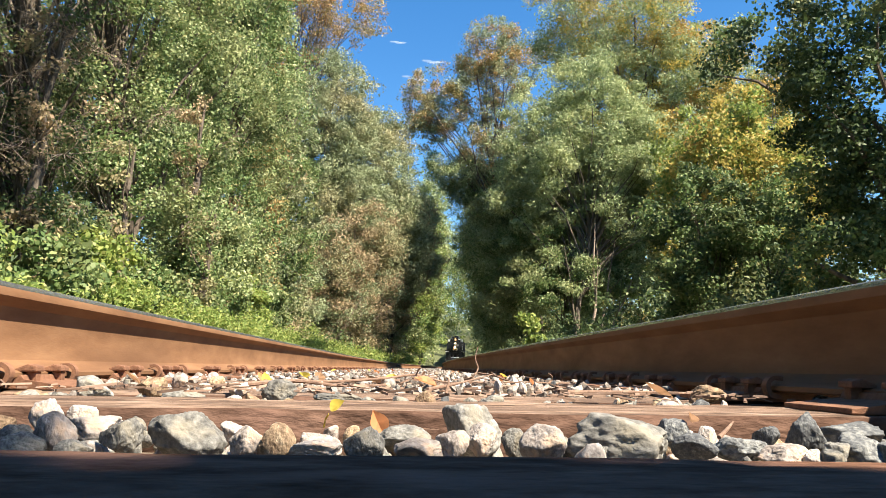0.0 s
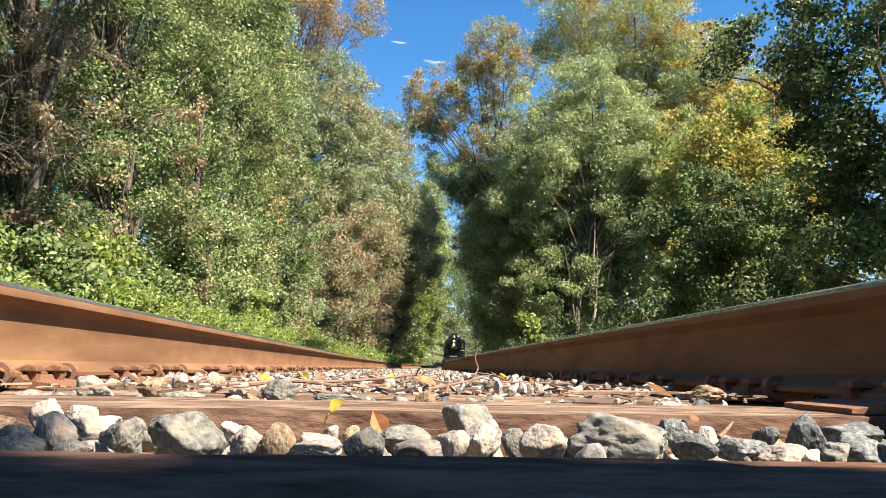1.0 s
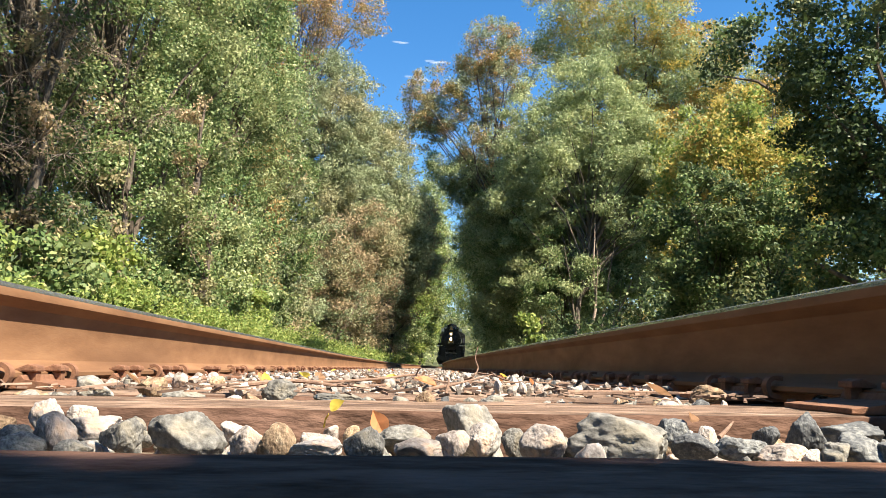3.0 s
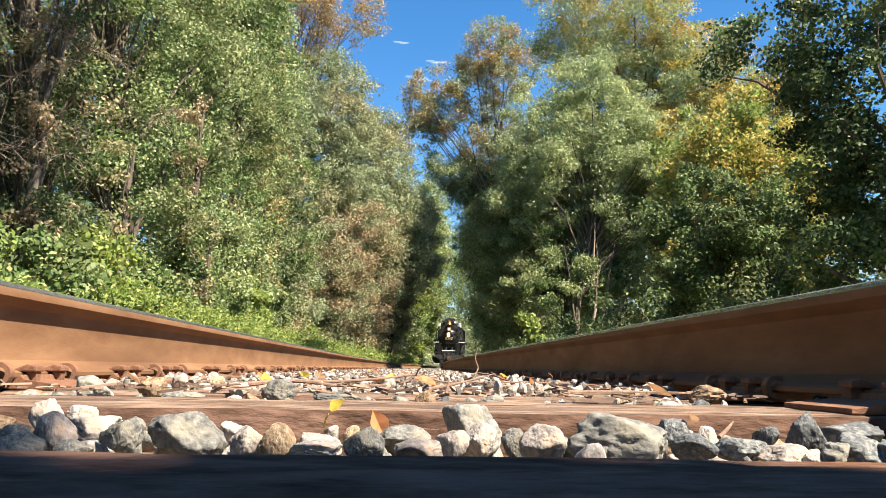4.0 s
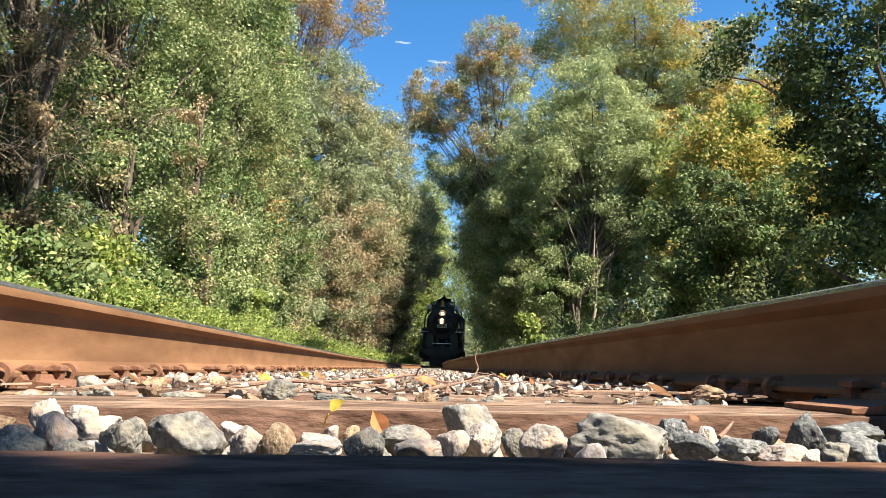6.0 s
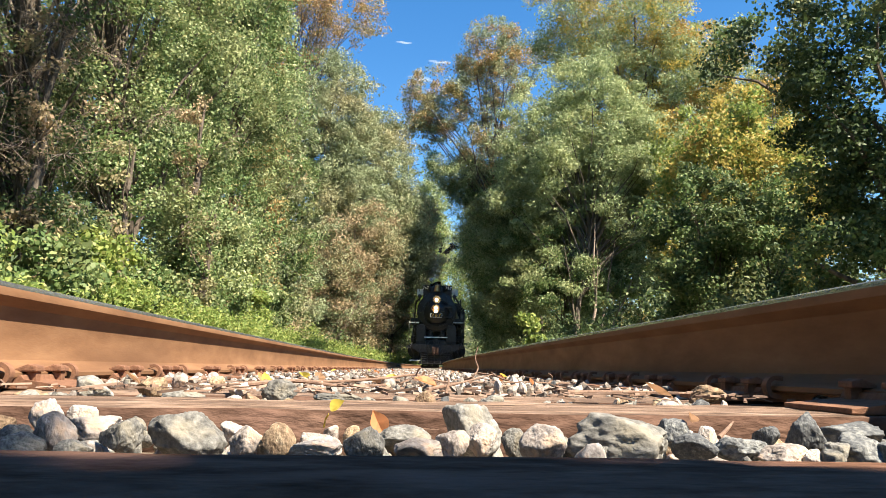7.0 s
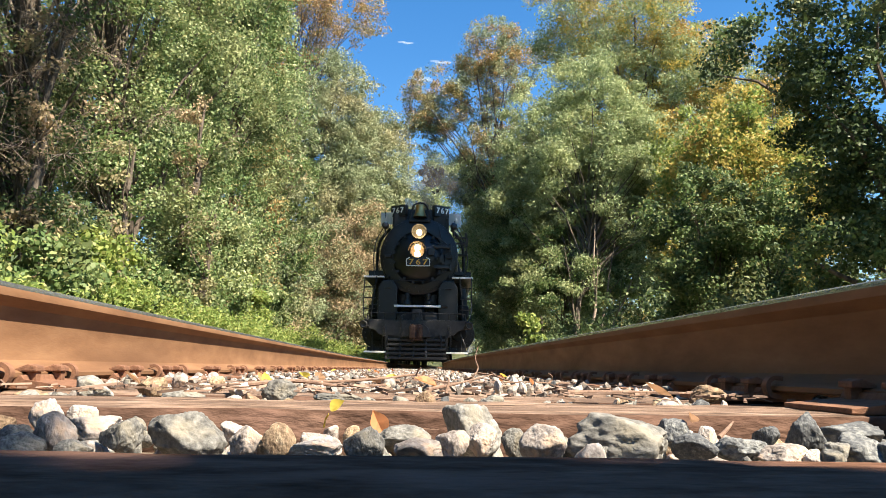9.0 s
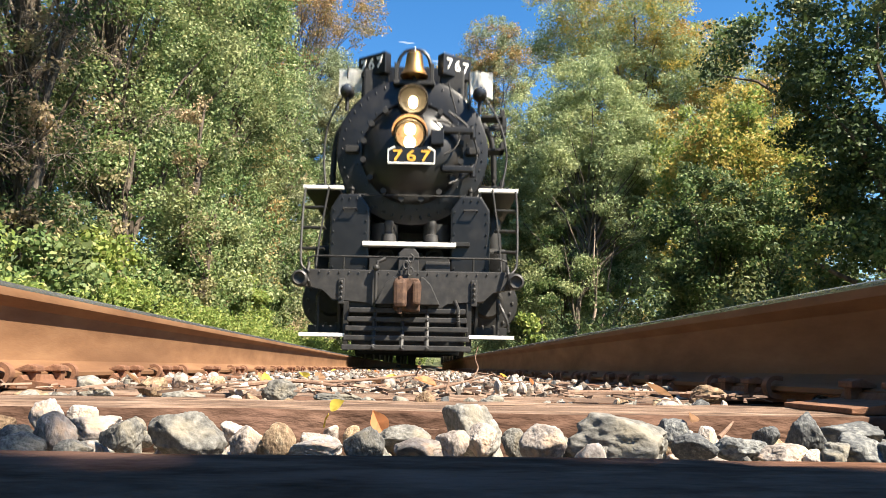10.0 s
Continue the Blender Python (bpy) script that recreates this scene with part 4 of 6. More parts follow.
for (ax, az), (bx, bz) in zip(ol, ol[1:] + ol[:1]):
    if az == bz == 2.965:
        continue
    rod((ax, 0.42, az), (bx, 0.42, bz), 0.012, 6, bm=bm)
part("border", bm, WHITE, plate)
for i, figure in enumerate("767"):
    lettering("numeral", figure, 0.215, GOLD, pose(0.19 * (i - 1), 0.412, 2.832, 90), plate, 0.003, 1.3)

plate.location.z = -0.04

# bell, number boards and the heater between them
part("feedwater_heater", prism([(-0.80, 3.85), (0.80, 3.85), (0.80, 4.35), (0.62, 4.56), (-0.62, 4.56), (-0.80, 4.35)], 1.45, 2.5, bevel=0.03), BLACK, LOCO)
bellset = part("bell", lathe([(0.02, 0.37), (0.075, 0.365), (0.115, 0.33), (0.125, 0.24), (0.14, 0.13), (0.175, 0.05), (0.205, 0.0), (0.19, 0.0), (0.12, 0.12), (0.0, 0.3)], 32, "z", (0, 1.25, 4.27), caps=False), BRASS, LOCO, "polished bronze bell", smooth=True)
part("yoke", pipe(smooth_line([(-0.25, 1.25, 4.40), (-0.2, 1.25, 4.57), (-0.09, 1.25, 4.665), (0.09, 1.25, 4.665), (0.2, 1.25, 4.57), (0.25, 1.25, 4.40)]), 0.026), BLACK, bellset)
part("clapper", ball((0, 1.25, 4.24), 0.035), GREASE, bellset, smooth=True)
part("bell_stand", box(-0.3, 0.3, 1.15, 1.35, 4.12, 4.17, 0.01, box(-0.29, -0.23, 1.2, 1.3, 4.15, 4.46, 0.01, box(0.23, 0.29, 1.2, 1.3, 4.15, 4.46, 0.01))), GREASE, LOCO)
part("finial", rod((0, 1.25, 4.65), (0, 1.25, 4.71), 0.035, 8, 0.015), BLACK, bellset)
for s in (-1, 1):
    m = Matrix.Translation((s * 0.60, 1.38, 4.54)) @ Matrix.Rotation(radians(s * 36), 4, "Z")
    nb = part("number_board", box(-0.255, 0.255, -0.05, 0.09, -0.16, 0.16, 0.012, m=m), BLACK, LOCO, "black number board with white numerals")
    for i, figure in enumerate("767"):
        lettering("numeral", figure, 0.225, WHITE, m @ pose(0.15 * (i - 1), -0.056, 0, 90), nb, 0.003, 1.05)
    part("board_stand", box(s * 0.38, s * 0.74, 1.3, 1.6, 3.72, 4.42, 0.03), GREASE, LOCO)
    # class lamp and white flag
    lamp = part("class_lamp", lathe([(0.0, 0.12), (0.085, 0.11), (0.1, 0.05), (0.1, -0.08), (0.075, -0.11), (0.06, -0.13), (0, -0.13)], 16, "y", (s * 0.96, 1.15, 3.98)), GREASE, LOCO, "small black class lamp", smooth=True)
    part("lens", ball((s * 0.96, 1.0, 3.98), 0.075, scale=(1, 0.6, 1)), LENS_DARK, lamp, smooth=True)
    part("bracket", rod((s * 0.96, 1.15, 3.7), (s * 0.96, 1.15, 3.9), 0.03, 8), GREASE, lamp)
    fl = part("flag_staff", rod((s * 0.98, 1.3, 3.75), (s * 0.98, 1.3, 4.42), 0.012, 8), GREYSTEEL, LOCO)
    bm = bmesh.new()
    grid = [[bm.verts.new((s * (0.80 + 0.34 * i / 6) + (0.03 if s < 0 else 0.02), 1.31 + 0.035 * math.sin(i * 1.1 + j * 0.5), 4.06 + 0.33 * j / 5 - 0.012 * i * (j == 0))) for i in range(7)] for j in range(6)]
    for j in range(5):
        for i in range(6):
            bm.faces.new((grid[j][i], grid[j][i + 1], grid[j + 1][i + 1], grid[j + 1][i]))
    bmesh.ops.solidify(bm, geom=bm.faces, thickness=0.006)
    part("flag", bm, FLAG, fl, "white cloth flag", smooth=True)
part("stack", lathe([(0.34, 4.1), (0.31, 4.35), (0.36, 4.62), (0.33, 4.62), (0.28, 4.3)], 32, "z", (0, 2.75, 0)), BLACK, LOCO, smooth=True)
part("sand_dome", lathe([(0.62, 3.95), (0.6, 4.3), (0.45, 4.5), (0.2, 4.58), (0, 4.6)], 32, "z", (0, 5.6, 0)), BLACK, LOCO, smooth=True)
part("steam_dome", lathe([(0.55, 3.95), (0.53, 4.35), (0.4, 4.52), (0.0, 4.58)], 32, "z", (0, 8.4, 0)), BLACK, LOCO, smooth=True)

# air pump shields on the deck
for s in (-1, 1):
    o = [(s * 0.56, 1.12), (s * 1.10, 1.12), (s * 1.10, 2.02), (s * 0.98, 2.22), (s * 0.70, 2.22), (s * 0.56, 2.02)]
    sh = part("pump_shield", prism(o, 0.36, 0.74, bevel=0.025), BLACK, LOCO, "black riveted air pump shield")
    rivet_row(sh, [(s * x, 0.352, z) for x in (0.61, 1.05) for z in (1.2, 1.36, 1.52, 1.68, 1.84, 1.98)] + [(s * x, 0.352, 2.15) for x in (0.74, 0.84, 0.94)], 0.015)
    part("grab_iron", pipe([(s * 0.74, 0.36, 2.0), (s * 0.74, 0.29, 2.0), (s * 0.92, 0.29, 2.0), (s * 0.92, 0.36, 2.0)], 0.012), GREASE, sh)
    part("lift_lug", rod((s * 0.84, 0.6, 2.2), (s * 0.84, 0.6, 2.33), 0.03, 8, bm=ball((s * 0.84, 0.6, 2.34), 0.04)), GREASE, sh)
    bm = lathe([(0.0, 0.0), (0.19, 0.0), (0.2, 0.03), (0.2, 0.5), (0.0, 0.5)], 20, "z", (s * 0.38, 0.75, 1.35))
    pump = part("air_pump", bm, GREASE, LOCO, smooth=True)
    part("pump_cap", lathe([(0.11, 0.0), (0.1, 0.1), (0.06, 0.12), (0.055, 0.2), (0.075, 0.24), (0.06, 0.3), (0, 0.31)], 16, "z", (s * 0.3, 0.55, 1.58)), GREYSTEEL, pump, smooth=True)

# deck, white-edged bar, deck rail
deck = part("front_deck", box(-1.4, 1.4, 0.02, 1.3, 1.06, 1.12, 0.01), GREASE, LOCO)
part("white_bar", box(-0.64, 0.63, 0.24, 0.42, 1.485, 1.54, 0.006), WHITE, LOCO, "white-painted walkway edge")
part("bar_bracket", box(0.63, 0.82, 0.27, 0.42, 1.50, 1.555, 0.006), GREASE, LOCO)
part("walkway", box(-0.62, 0.62, 0.42, 0.9, 1.49, 1.53, 0.004), GREASE, LOCO)
part("deck_rail", pipe([(-1.33, 0.05, 1.12), (-1.33, 0.05, 1.27), (-1.25, 0.05, 1.30), (1.2, 0.05, 1.30), (1.3, 0.05, 1.27), (1.3, 0.05, 1.12)], 0.014, bm=rod((-0.86, 0.05, 1.1), (-0.86, 0.05, 1.3), 0.014, 8, bm=rod((0.86, 0.05, 1.1), (0.86, 0.05, 1.3), 0.014, 8))), GREASE, LOCO)
part("upper_rail", pipe([(-0.84, 0.55, 2.20), (-0.82, 0.42, 2.22), (0.82, 0.42, 2.22), (0.84, 0.55, 2.20)], 0.013), GREASE, LOCO)
part("deck_plate", box(0.22, 0.55, 0.1, 0.35, 1.12, 1.26, 0.01), GREYSTEEL, LOCO)
lug = part("deck_lug", prism([(-0.14, 1.1), (0.14, 1.1), (0.13, 1.36), (0.07, 1.42), (-0.07, 1.42), (-0.13, 1.36)], 0.05, 0.4, bevel=0.01), GREYSTEEL, LOCO)
part("lever", pipe([(-0.42, -0.06, 0.62), (-0.42, -0.06, 1.12), (-0.40, -0.04, 1.22), (-0.30, -0.02, 1.27)], 0.022, bm=ball((-0.42, -0.06, 1.14), 0.045)), GREYSTEEL, LOCO)
for i in range(3):
    part("chain_link", pipe([(0.03 * (-1) ** i + 0.035 * math.cos(a), -0.02 - 0.02 * i + 0.01 * math.sin(a), 1.28 - 0.09 * i + 0.055 * math.sin(a)) for a in [2 * math.pi * k / 12 for k in range(13)]], 0.012, 6), GREYSTEEL, lug)

# steps and pipework on one flank of the smokebox
for z in (2.55, 3.12, 3.62):
    part("flank_step", box(1.0, 1.34, 1.15, 1.45, z, z + 0.03, 0.005, box(1.28, 1.34, 1.15, 1.45, z, z + 0.13, 0.005)), GREASE, LOCO)
part("pipework", pipe(smooth_line([(0.25, 0.80, 3.42), (0.5, 0.74, 3.38), (0.66, 0.74, 3.2), (0.60, 0.70, 3.0), (0.45, 0.66, 2.9)]), 0.014), GREASE, LOCO)
part("whip_rod", pipe([(0.62, 0.9, 3.6), (0.5, 0.86, 4.02)], 0.012), GREYSTEEL, LOCO)
part("whip_rod", pipe([(0.82, 1.0, 3.7), (0.80, 1.0, 4.25)], 0.012), GREYSTEEL, LOCO)
for s in (-1, 1):
    part("air_reservoir", lathe([(0, 0), (0.16, 0.02), (0.2, 0.1), (0.2, 3.4), (0.16, 3.48), (0, 3.5)], 20, "y", (s * 1.22, 2.0, 2.12)), BLACK, LOCO, smooth=True)
    part("sand_pipe", pipe(smooth_line([(s * 0.5, 5.6, 4.2), (s * 1.1, 5.2, 3.5), (s * 1.24, 4.9, 2.5)]), 0.03), GREASE, LOCO)
    part("delivery_pipe", pipe(smooth_line([(s * 0.9, 1.7, 3.9), (s * 1.2, 1.75, 3.5), (s * 1.27, 1.8, 2.9), (s * 1.25, 1.8, 2.35)]), 0.045, 10), GREASE, LOCO, smooth=True)
    part("lubricator", box(s * 1.14, s * 1.36, 1.62, 1.9, 2.36, 2.6, 0.02), GREASE, LOCO)
    part("cross_pipe", pipe(smooth_line([(s * 0.2, 0.62, 1.2), (s * 0.24, 0.5, 1.42), (s * 0.42, 0.45, 1.44), (s * 0.5, 0.5, 1.2)]), 0.022), GREASE, LOCO)
bm = bmesh.new()
part("valve_wheel", pipe([(1.2 + 0.09 * math.cos(a), 1.12, 3.4 + 0.09 * math.sin(a)) for a in [2 * math.pi * k / 14 for k in range(15)]], 0.014, 6, rod((1.11, 1.12, 3.4), (1.29, 1.12, 3.4), 0.01, 6, bm=bm)), GREASE, LOCO)
part("bracket_arm", box(1.0, 1.36, 1.1, 1.16, 3.42, 3.47, 0.006, box(1.3, 1.36, 1.1, 1.4, 3.36, 3.62, 0.01)), GREASE, LOCO)
part("junction_box", box(0.26, 0.44, 0.55, 0.72, 3.02, 3.22, 0.012), BLACK, LOCO)

# running boards with white-edged steps, ladders and rails at each side
for s in (-1, 1):
    st = part("side_step", box(s * 0.94, s * 1.50, 0.42, 0.50, 2.30, 2.345, 0.006), WHITE, LOCO, "white-painted step edge")
    part("running_board", box(s * 1.0, s * 1.5, 0.5, 11.5, 2.30, 2.335, 0.004), GREASE, LOCO)
    part("apron", box(s * 1.02, s * 1.48, 1.5, 1.54, 2.36, 2.62, 0.01), BLACK, LOCO)
    rail = part("side_rail", pipe(smooth_line([(s * 1.38, 0.14, 1.12), (s * 1.455, 0.2, 1.28), (s * 1.475, 0.34, 1.95), (s * 1.465, 0.42, 2.31)]), 0.016), GREYSTEEL, LOCO)
    part("inner_rail", pipe([(s * 1.24, 0.12, 1.12), (s * 1.22, 0.25, 1.6), (s * 1.14, 0.42, 2.33)], 0.014), GREASE, LOCO)
    for z in (1.42, 1.72, 2.02):
        part("rung", box(s * 1.16, s * 1.47, 0.22 + (z - 1.4) * 0.25, 0.36 + (z - 1.4) * 0.25, z, z + 0.025, 0.004), GREASE, rail)
    part("valve_gear_box", box(s * 1.12, s * 1.42, 1.2, 2.3, 1.25, 1.62, 0.05), GREASE, LOCO)
    part("steam_pipe", pipe(smooth_line([(s * 0.9, 1.8, 2.5), (s * 1.18, 1.75, 2.1), (s * 1.26, 1.75, 1.5)]), 0.16, 12), GREASE, LOCO, smooth=True)
    cy = part("cylinder", lathe([(0.0, 1.32), (0.2, 1.30), (0.24, 1.36), (0.43, 1.38), (0.45, 1.42), (0.45, 2.7), (0, 2.7)], 28, "y", (s * 1.16, 0, 0.82)), GREASE, LOCO, "black steam cylinder with bolted cover", smooth=True)
    ring_of_bolts(cy, (s * 1.16, 0.82), 0.36, 14, 1.375, 0.03, mat=GREYSTEEL)
    vc = part("valve_chest", lathe([(0.0, 1.2), (0.13, 1.2), (0.21, 1.26), (0.22, 1.3), (0.22, 2.6), (0, 2.6)], 20, "y", (s * 1.22, 0, 1.42)), GREASE, LOCO, smooth=True)
    ring_of_bolts(vc, (s * 1.22, 1.42), 0.17, 8, 1.24, 0.02, mat=GREYSTEEL)
    # marker sockets at the ends of the beam
    part("beam_end_lamp", lathe([(0.0, 0.06), (0.07, 0.05), (0.1, 0.0), (0.105, -0.14), (0.08, -0.16), (0.07, -0.12), (0, -0.1)], 18, "y", (s * 1.41, 0.0, 0.98)), GREYSTEEL, LOCO, "round steel socket", smooth=True)
    part("lift_ring", pipe([(s * 1.30, -0.03, 1.2), (s * 1.31, -0.08, 1.08), (s * 1.30, -0.08, 0.95), (s * 1.28, -0.03, 0.88)], 0.022), GREASE, LOCO)
    fb = part("foot_board", box(s * 0.82, s * 1.37, -0.12, 0.32, 0.245, 0.28, 0.004), GREASE, LOCO)
    part("white_edge", box(s * 0.80, s * 1.385, -0.145, -0.12, 0.232, 0.278, 0.004), WHITE, fb, "white-painted edge")
    part("back_board", box(s * 0.84, s * 1.33, 0.26, 0.30, 0.28, 0.40, 0.004), GREASE, fb)
    part("hanger", pipe([(s * 0.9, 0.2, 0.3), (s * 0.92, 0.15, 0.78)], 0.03, 8, bm=rod((s * 1.2, 0.2, 0.3), (s * 1.2, 0.2, 0.8), 0.022, 8)), GREASE, fb)
    rivet_row(fb, [(s * x, -0.15, 0.36) for x in (0.98, 1.08, 1.18)], 0.014)

# pilot beam, coupler and slatted pilot
ol = [(-1.41, 1.12), (1.41, 1.12), (1.41, 0.90), (1.12, 0.86), (1.0, 0.72), (0.52, 0.70), (0.44, 0.62), (-0.44, 0.62), (-0.52, 0.70), (-1.0, 0.72), (-1.12, 0.86), (-1.41, 0.90)]
beam = part("pilot_beam", prism(ol, 0.0, 0.16, bevel=0.012), GREYSTEEL, LOCO, "worn black steel pilot beam")
for s in (-1, 1):
    st = part("strap", box(s * 0.83, s * 0.91, -0.03, 0.02, 0.66, 1.0, 0.01), GREYSTEEL, beam)
    rivet_row(st, [(s * 0.87, -0.035, z) for z in (0.74, 0.81, 0.88, 0.95)], 0.022, GREYSTEEL)
    part("coupler_cheek", prism([(s * 0.16, 0.66), (s * 0.42, 0.66), (s * 0.30, 0.92), (s * 0.2, 1.02), (s * 0.16, 1.02)], -0.14, 0.0, bevel=0.01), GREYSTEEL, beam)
rivet_row(beam, [(x, -0.008, 1.08) for x in [-1.3 + 0.13 * i for i in range(21)]], 0.012, GREYSTEEL)
coup = part("coupler", prism([(-0.17, 0.58), (0.16, 0.56), (0.18, 0.9), (0.14, 0.98), (-0.15, 0.98), (-0.18, 0.92)], -0.36, 0.0, bevel=0.02), COUPLER, LOCO, "rusty brown iron coupler")
part("knuckle", box(-0.17, 0.0, -0.52, -0.34, 0.60, 0.95, 0.05), COUPLER, coup, "worn knuckle")
part("jaw", box(0.07, 0.17, -0.46, -0.3, 0.64, 0.93, 0.03), COUPLER, coup)
part("pin", rod((-0.09, -0.44, 0.52), (-0.09, -0.44, 0.99), 0.03, 10), COUPLER, coup)
pil = part("pilot_frame", box(-0.84, 0.84, 0.06, 0.16, 0.6, 0.72, 0.01), GREASE, LOCO)
for s in (-1, 1):
    part("pilot_post", box(s * 0.77, s * 0.84, 0.0, 0.1, 0.06, 0.7, 0.01), GREASE, pil)
part("plate_bracket", box(-0.1, 0.1, 0.45, 0.75, 2.8, 2.86, 0.01), GREASE, plate)
part("pilot_backing", box(-0.74, 0.74, 0.16, 0.2, 0.12, 0.62, 0.01), GREASE, pil)
for i in range(5):
    z = 0.585 - 0.122 * i
    y = -0.02 - 0.065 * i
    w = 0.76 + 0.014 * i
    part("pilot_slat", box(-w, w, y - 0.03, y + 0.05, z - 0.034, z + 0.034, 0.012), GREYSTEEL, pil)
for x in (-0.42, -0.06, 0.26):
    v = part("pilot_bar", rod((x, 0.02, 0.64), (x, -0.30, 0.08), 0.03, 6), GREYSTEEL, pil)
    rivet_row(v, [(x, -0.055 - 0.065 * i, 0.585 - 0.122 * i) for i in range(5)], 0.022, GREYSTEEL)
part("air_hose", pipe(smooth_line([(0.62, -0.02, 0.72), (0.66, -0.14, 0.6), (0.66, -0.15, 0.42), (0.7, -0.1, 0.3)]), 0.025), GREASE, LOCO)
part("air_hose", pipe(smooth_line([(1.18, 0.0, 0.75), (1.24, -0.1, 0.6), (1.3, -0.12, 0.45), (1.32, -0.08, 0.33)]), 0.018), GREYSTEEL, LOCO)

# the smokebox stands well forward over the deck, the bell and boards further forward on its brow
FORWARD = {"boiler": (0.35, 0.11), "smokebox": (0.35, 0.11), "smokebox_door": (0.35, 0.11), "headlight": (0.35, 0.21), "number_plate": (0.35, 0.1), "pipework": (0.37, 0.11), "junction_box": (0.37, 0.11),
           "whip_rod": (0.4, 0.14), "bracket_arm": (0.35, 0.11), "valve_wheel": (0.35, 0.11), "flank_step": (0.35, 0.11), "handrail": (0.35, 0.11),
           "bell": (0.6, 0.22), "bell_stand": (0.6, 0.22), "number_board": (0.62, 0.3), "board_stand": (0.6, 0.24), "class_lamp": (0.5, 0.19), "flag_staff": (0.5, 0.19), "feedwater_heater": (0.4, 0.2), "stack": (0.35, 0.2)}
for ob in LOCO.children:
    dy, dz = FORWARD.get(ob.name.split(".")[0], (0.0, 0.0))
    ob.location = ob.location + Vector((0.0, -dy, -dz))

# frame, cab, ash pan; all behind the front
# dark boxes added to fill the gap below the pilot with shade
part("truck_frame", box(-0.72, 0.72, 1.0, 1.1, 0.03, 0.6, 0.02, box(-0.62, 0.62, 3.0, 3.1, 0.05, 0.75, 0.02)), GREASE, LOCO)
part("frame", box(-0.55, 0.55, 0.3, 12.5, 0.75, 1.35, 0.02), GREASE, LOCO)
part("firebox", box(-1.1, 1.1, 9.5, 12.6, 1.2, 3.0, 0.05), BLACK, LOCO)
cab = part("cab", prism([(-1.52, 1.9), (1.52, 1.9), (1.52, 3.95), (1.1, 4.35), (0, 4.55), (-1.1, 4.35), (-1.52, 3.95)], 12.4, 14.6, bevel=0.02), BLACK, LOCO)
for s in (-1, 1):
    part("cab_window", box(s * 1.22, s * 1.42, 12.36, 12.42, 3.0, 3.6, 0.01), LENS_DARK, cab)

# wheels: (place, radius)
WHEELS = [(1.9, 0.46), (3.9, 0.876), (5.75, 0.876), (7.6, 0.876), (9.45, 0.876), (11.6, 0.55)]
wheelsets = []


def wheel_mesh(r, spokes):
    bm = lathe([(r - 0.09, 0.0), (r + 0.025, 0.0), (r + 0.02, 0.03), (r, 0.045), (r - 0.005, 0.14), (r - 0.09, 0.14), (r - 0.09, 0.0)], 36, "x", (-0.07, 0, 0), caps=False)
    for k in range(spokes):
        a = math.pi * 2 * k / spokes
        rod((0, 0, 0), (0, (r - 0.08) * math.cos(a), (r - 0.08) * math.sin(a)), 0.035, 6, bm=bm)
    return rod((-0.1, 0, 0), (0.1, 0, 0), 0.15, 14, bm=bm)


def wheelset(thing, y, r, spokes=12):
    axle = part("axle", rod((-0.75, 0, 0), (0.75, 0, 0), 0.085, 12), GREASE, thing)
    axle.location = (0, y, r)
    for s in (-1, 1):
        w = part("wheel", wheel_mesh(r, spokes), GREASE, axle)
        w.location = (s * 0.75, 0, 0)
        w.rotation_euler = (0, 0, math.pi if s < 0 else 0)
    return axle


for y, r in WHEELS:
    wheelsets.append((wheelset(LOCO, y, r), y, r))

# tender, coupled behind
TENDER = new("tender")
tagged(TENDER, "black riveted steel tender behind the locomotive", "tender")
part("tank", prism([(-1.5, 1.1), (1.5, 1.1), (1.5, 3.9), (1.3, 4.1), (-1.3, 4.1), (-1.5, 3.9)], 0.0, 13.0, bevel=0.03), BLACK, TENDER)
part("underframe", box(-1.2, 1.2, 0.1, 12.8, 0.75, 1.1, 0.02), GREASE, TENDER)
TENDER_WHEELS = [(wheelset(TENDER, y, 0.42, 8), y, 0.42) for y in (1.5, 3.0, 4.5, 8.5, 10.0, 11.5)]
# ---- fastenings ----
def tie_plate():
    root = new("tie_plate")
    tagged(root, "rusty steel tie plate with driven spikes", "tie plate", "tie plates on the ties")
    # x grows from the track's middle outwards; 0 under the rail's axis
    o = [(-0.17, 0.0), (0.17, 0.0), (0.17, 0.008), (0.082, 0.016), (0.078, 0.026), (0.072, 0.026), (0.071, 0.0175), (-0.071, 0.0175), (-0.072, 0.026), (-0.078, 0.026), (-0.082, 0.016), (-0.17, 0.008)]
    part("plate", prism(o, -0.09, 0.09, bevel=0.002), RUST_DARK, root)
    for x, y in ((-0.083, -0.055), (-0.083, 0.052), (0.083, 0.0)):
        s = -1 if x < 0 else 1
        bm = box(x - 0.009, x + 0.009, y - 0.009, y + 0.009, 0.0, 0.034)
        o = [(x + s * 0.013, 0.032), (x + s * 0.012, 0.042), (x - s * 0.004, 0.046), (x - s * 0.026, 0.037), (x - s * 0.027, 0.031)]
        prism(o, y - 0.019, y + 0.019, bm, 0.003)
        part("rail_spike", bm, RUST_DARK, root)
    return root


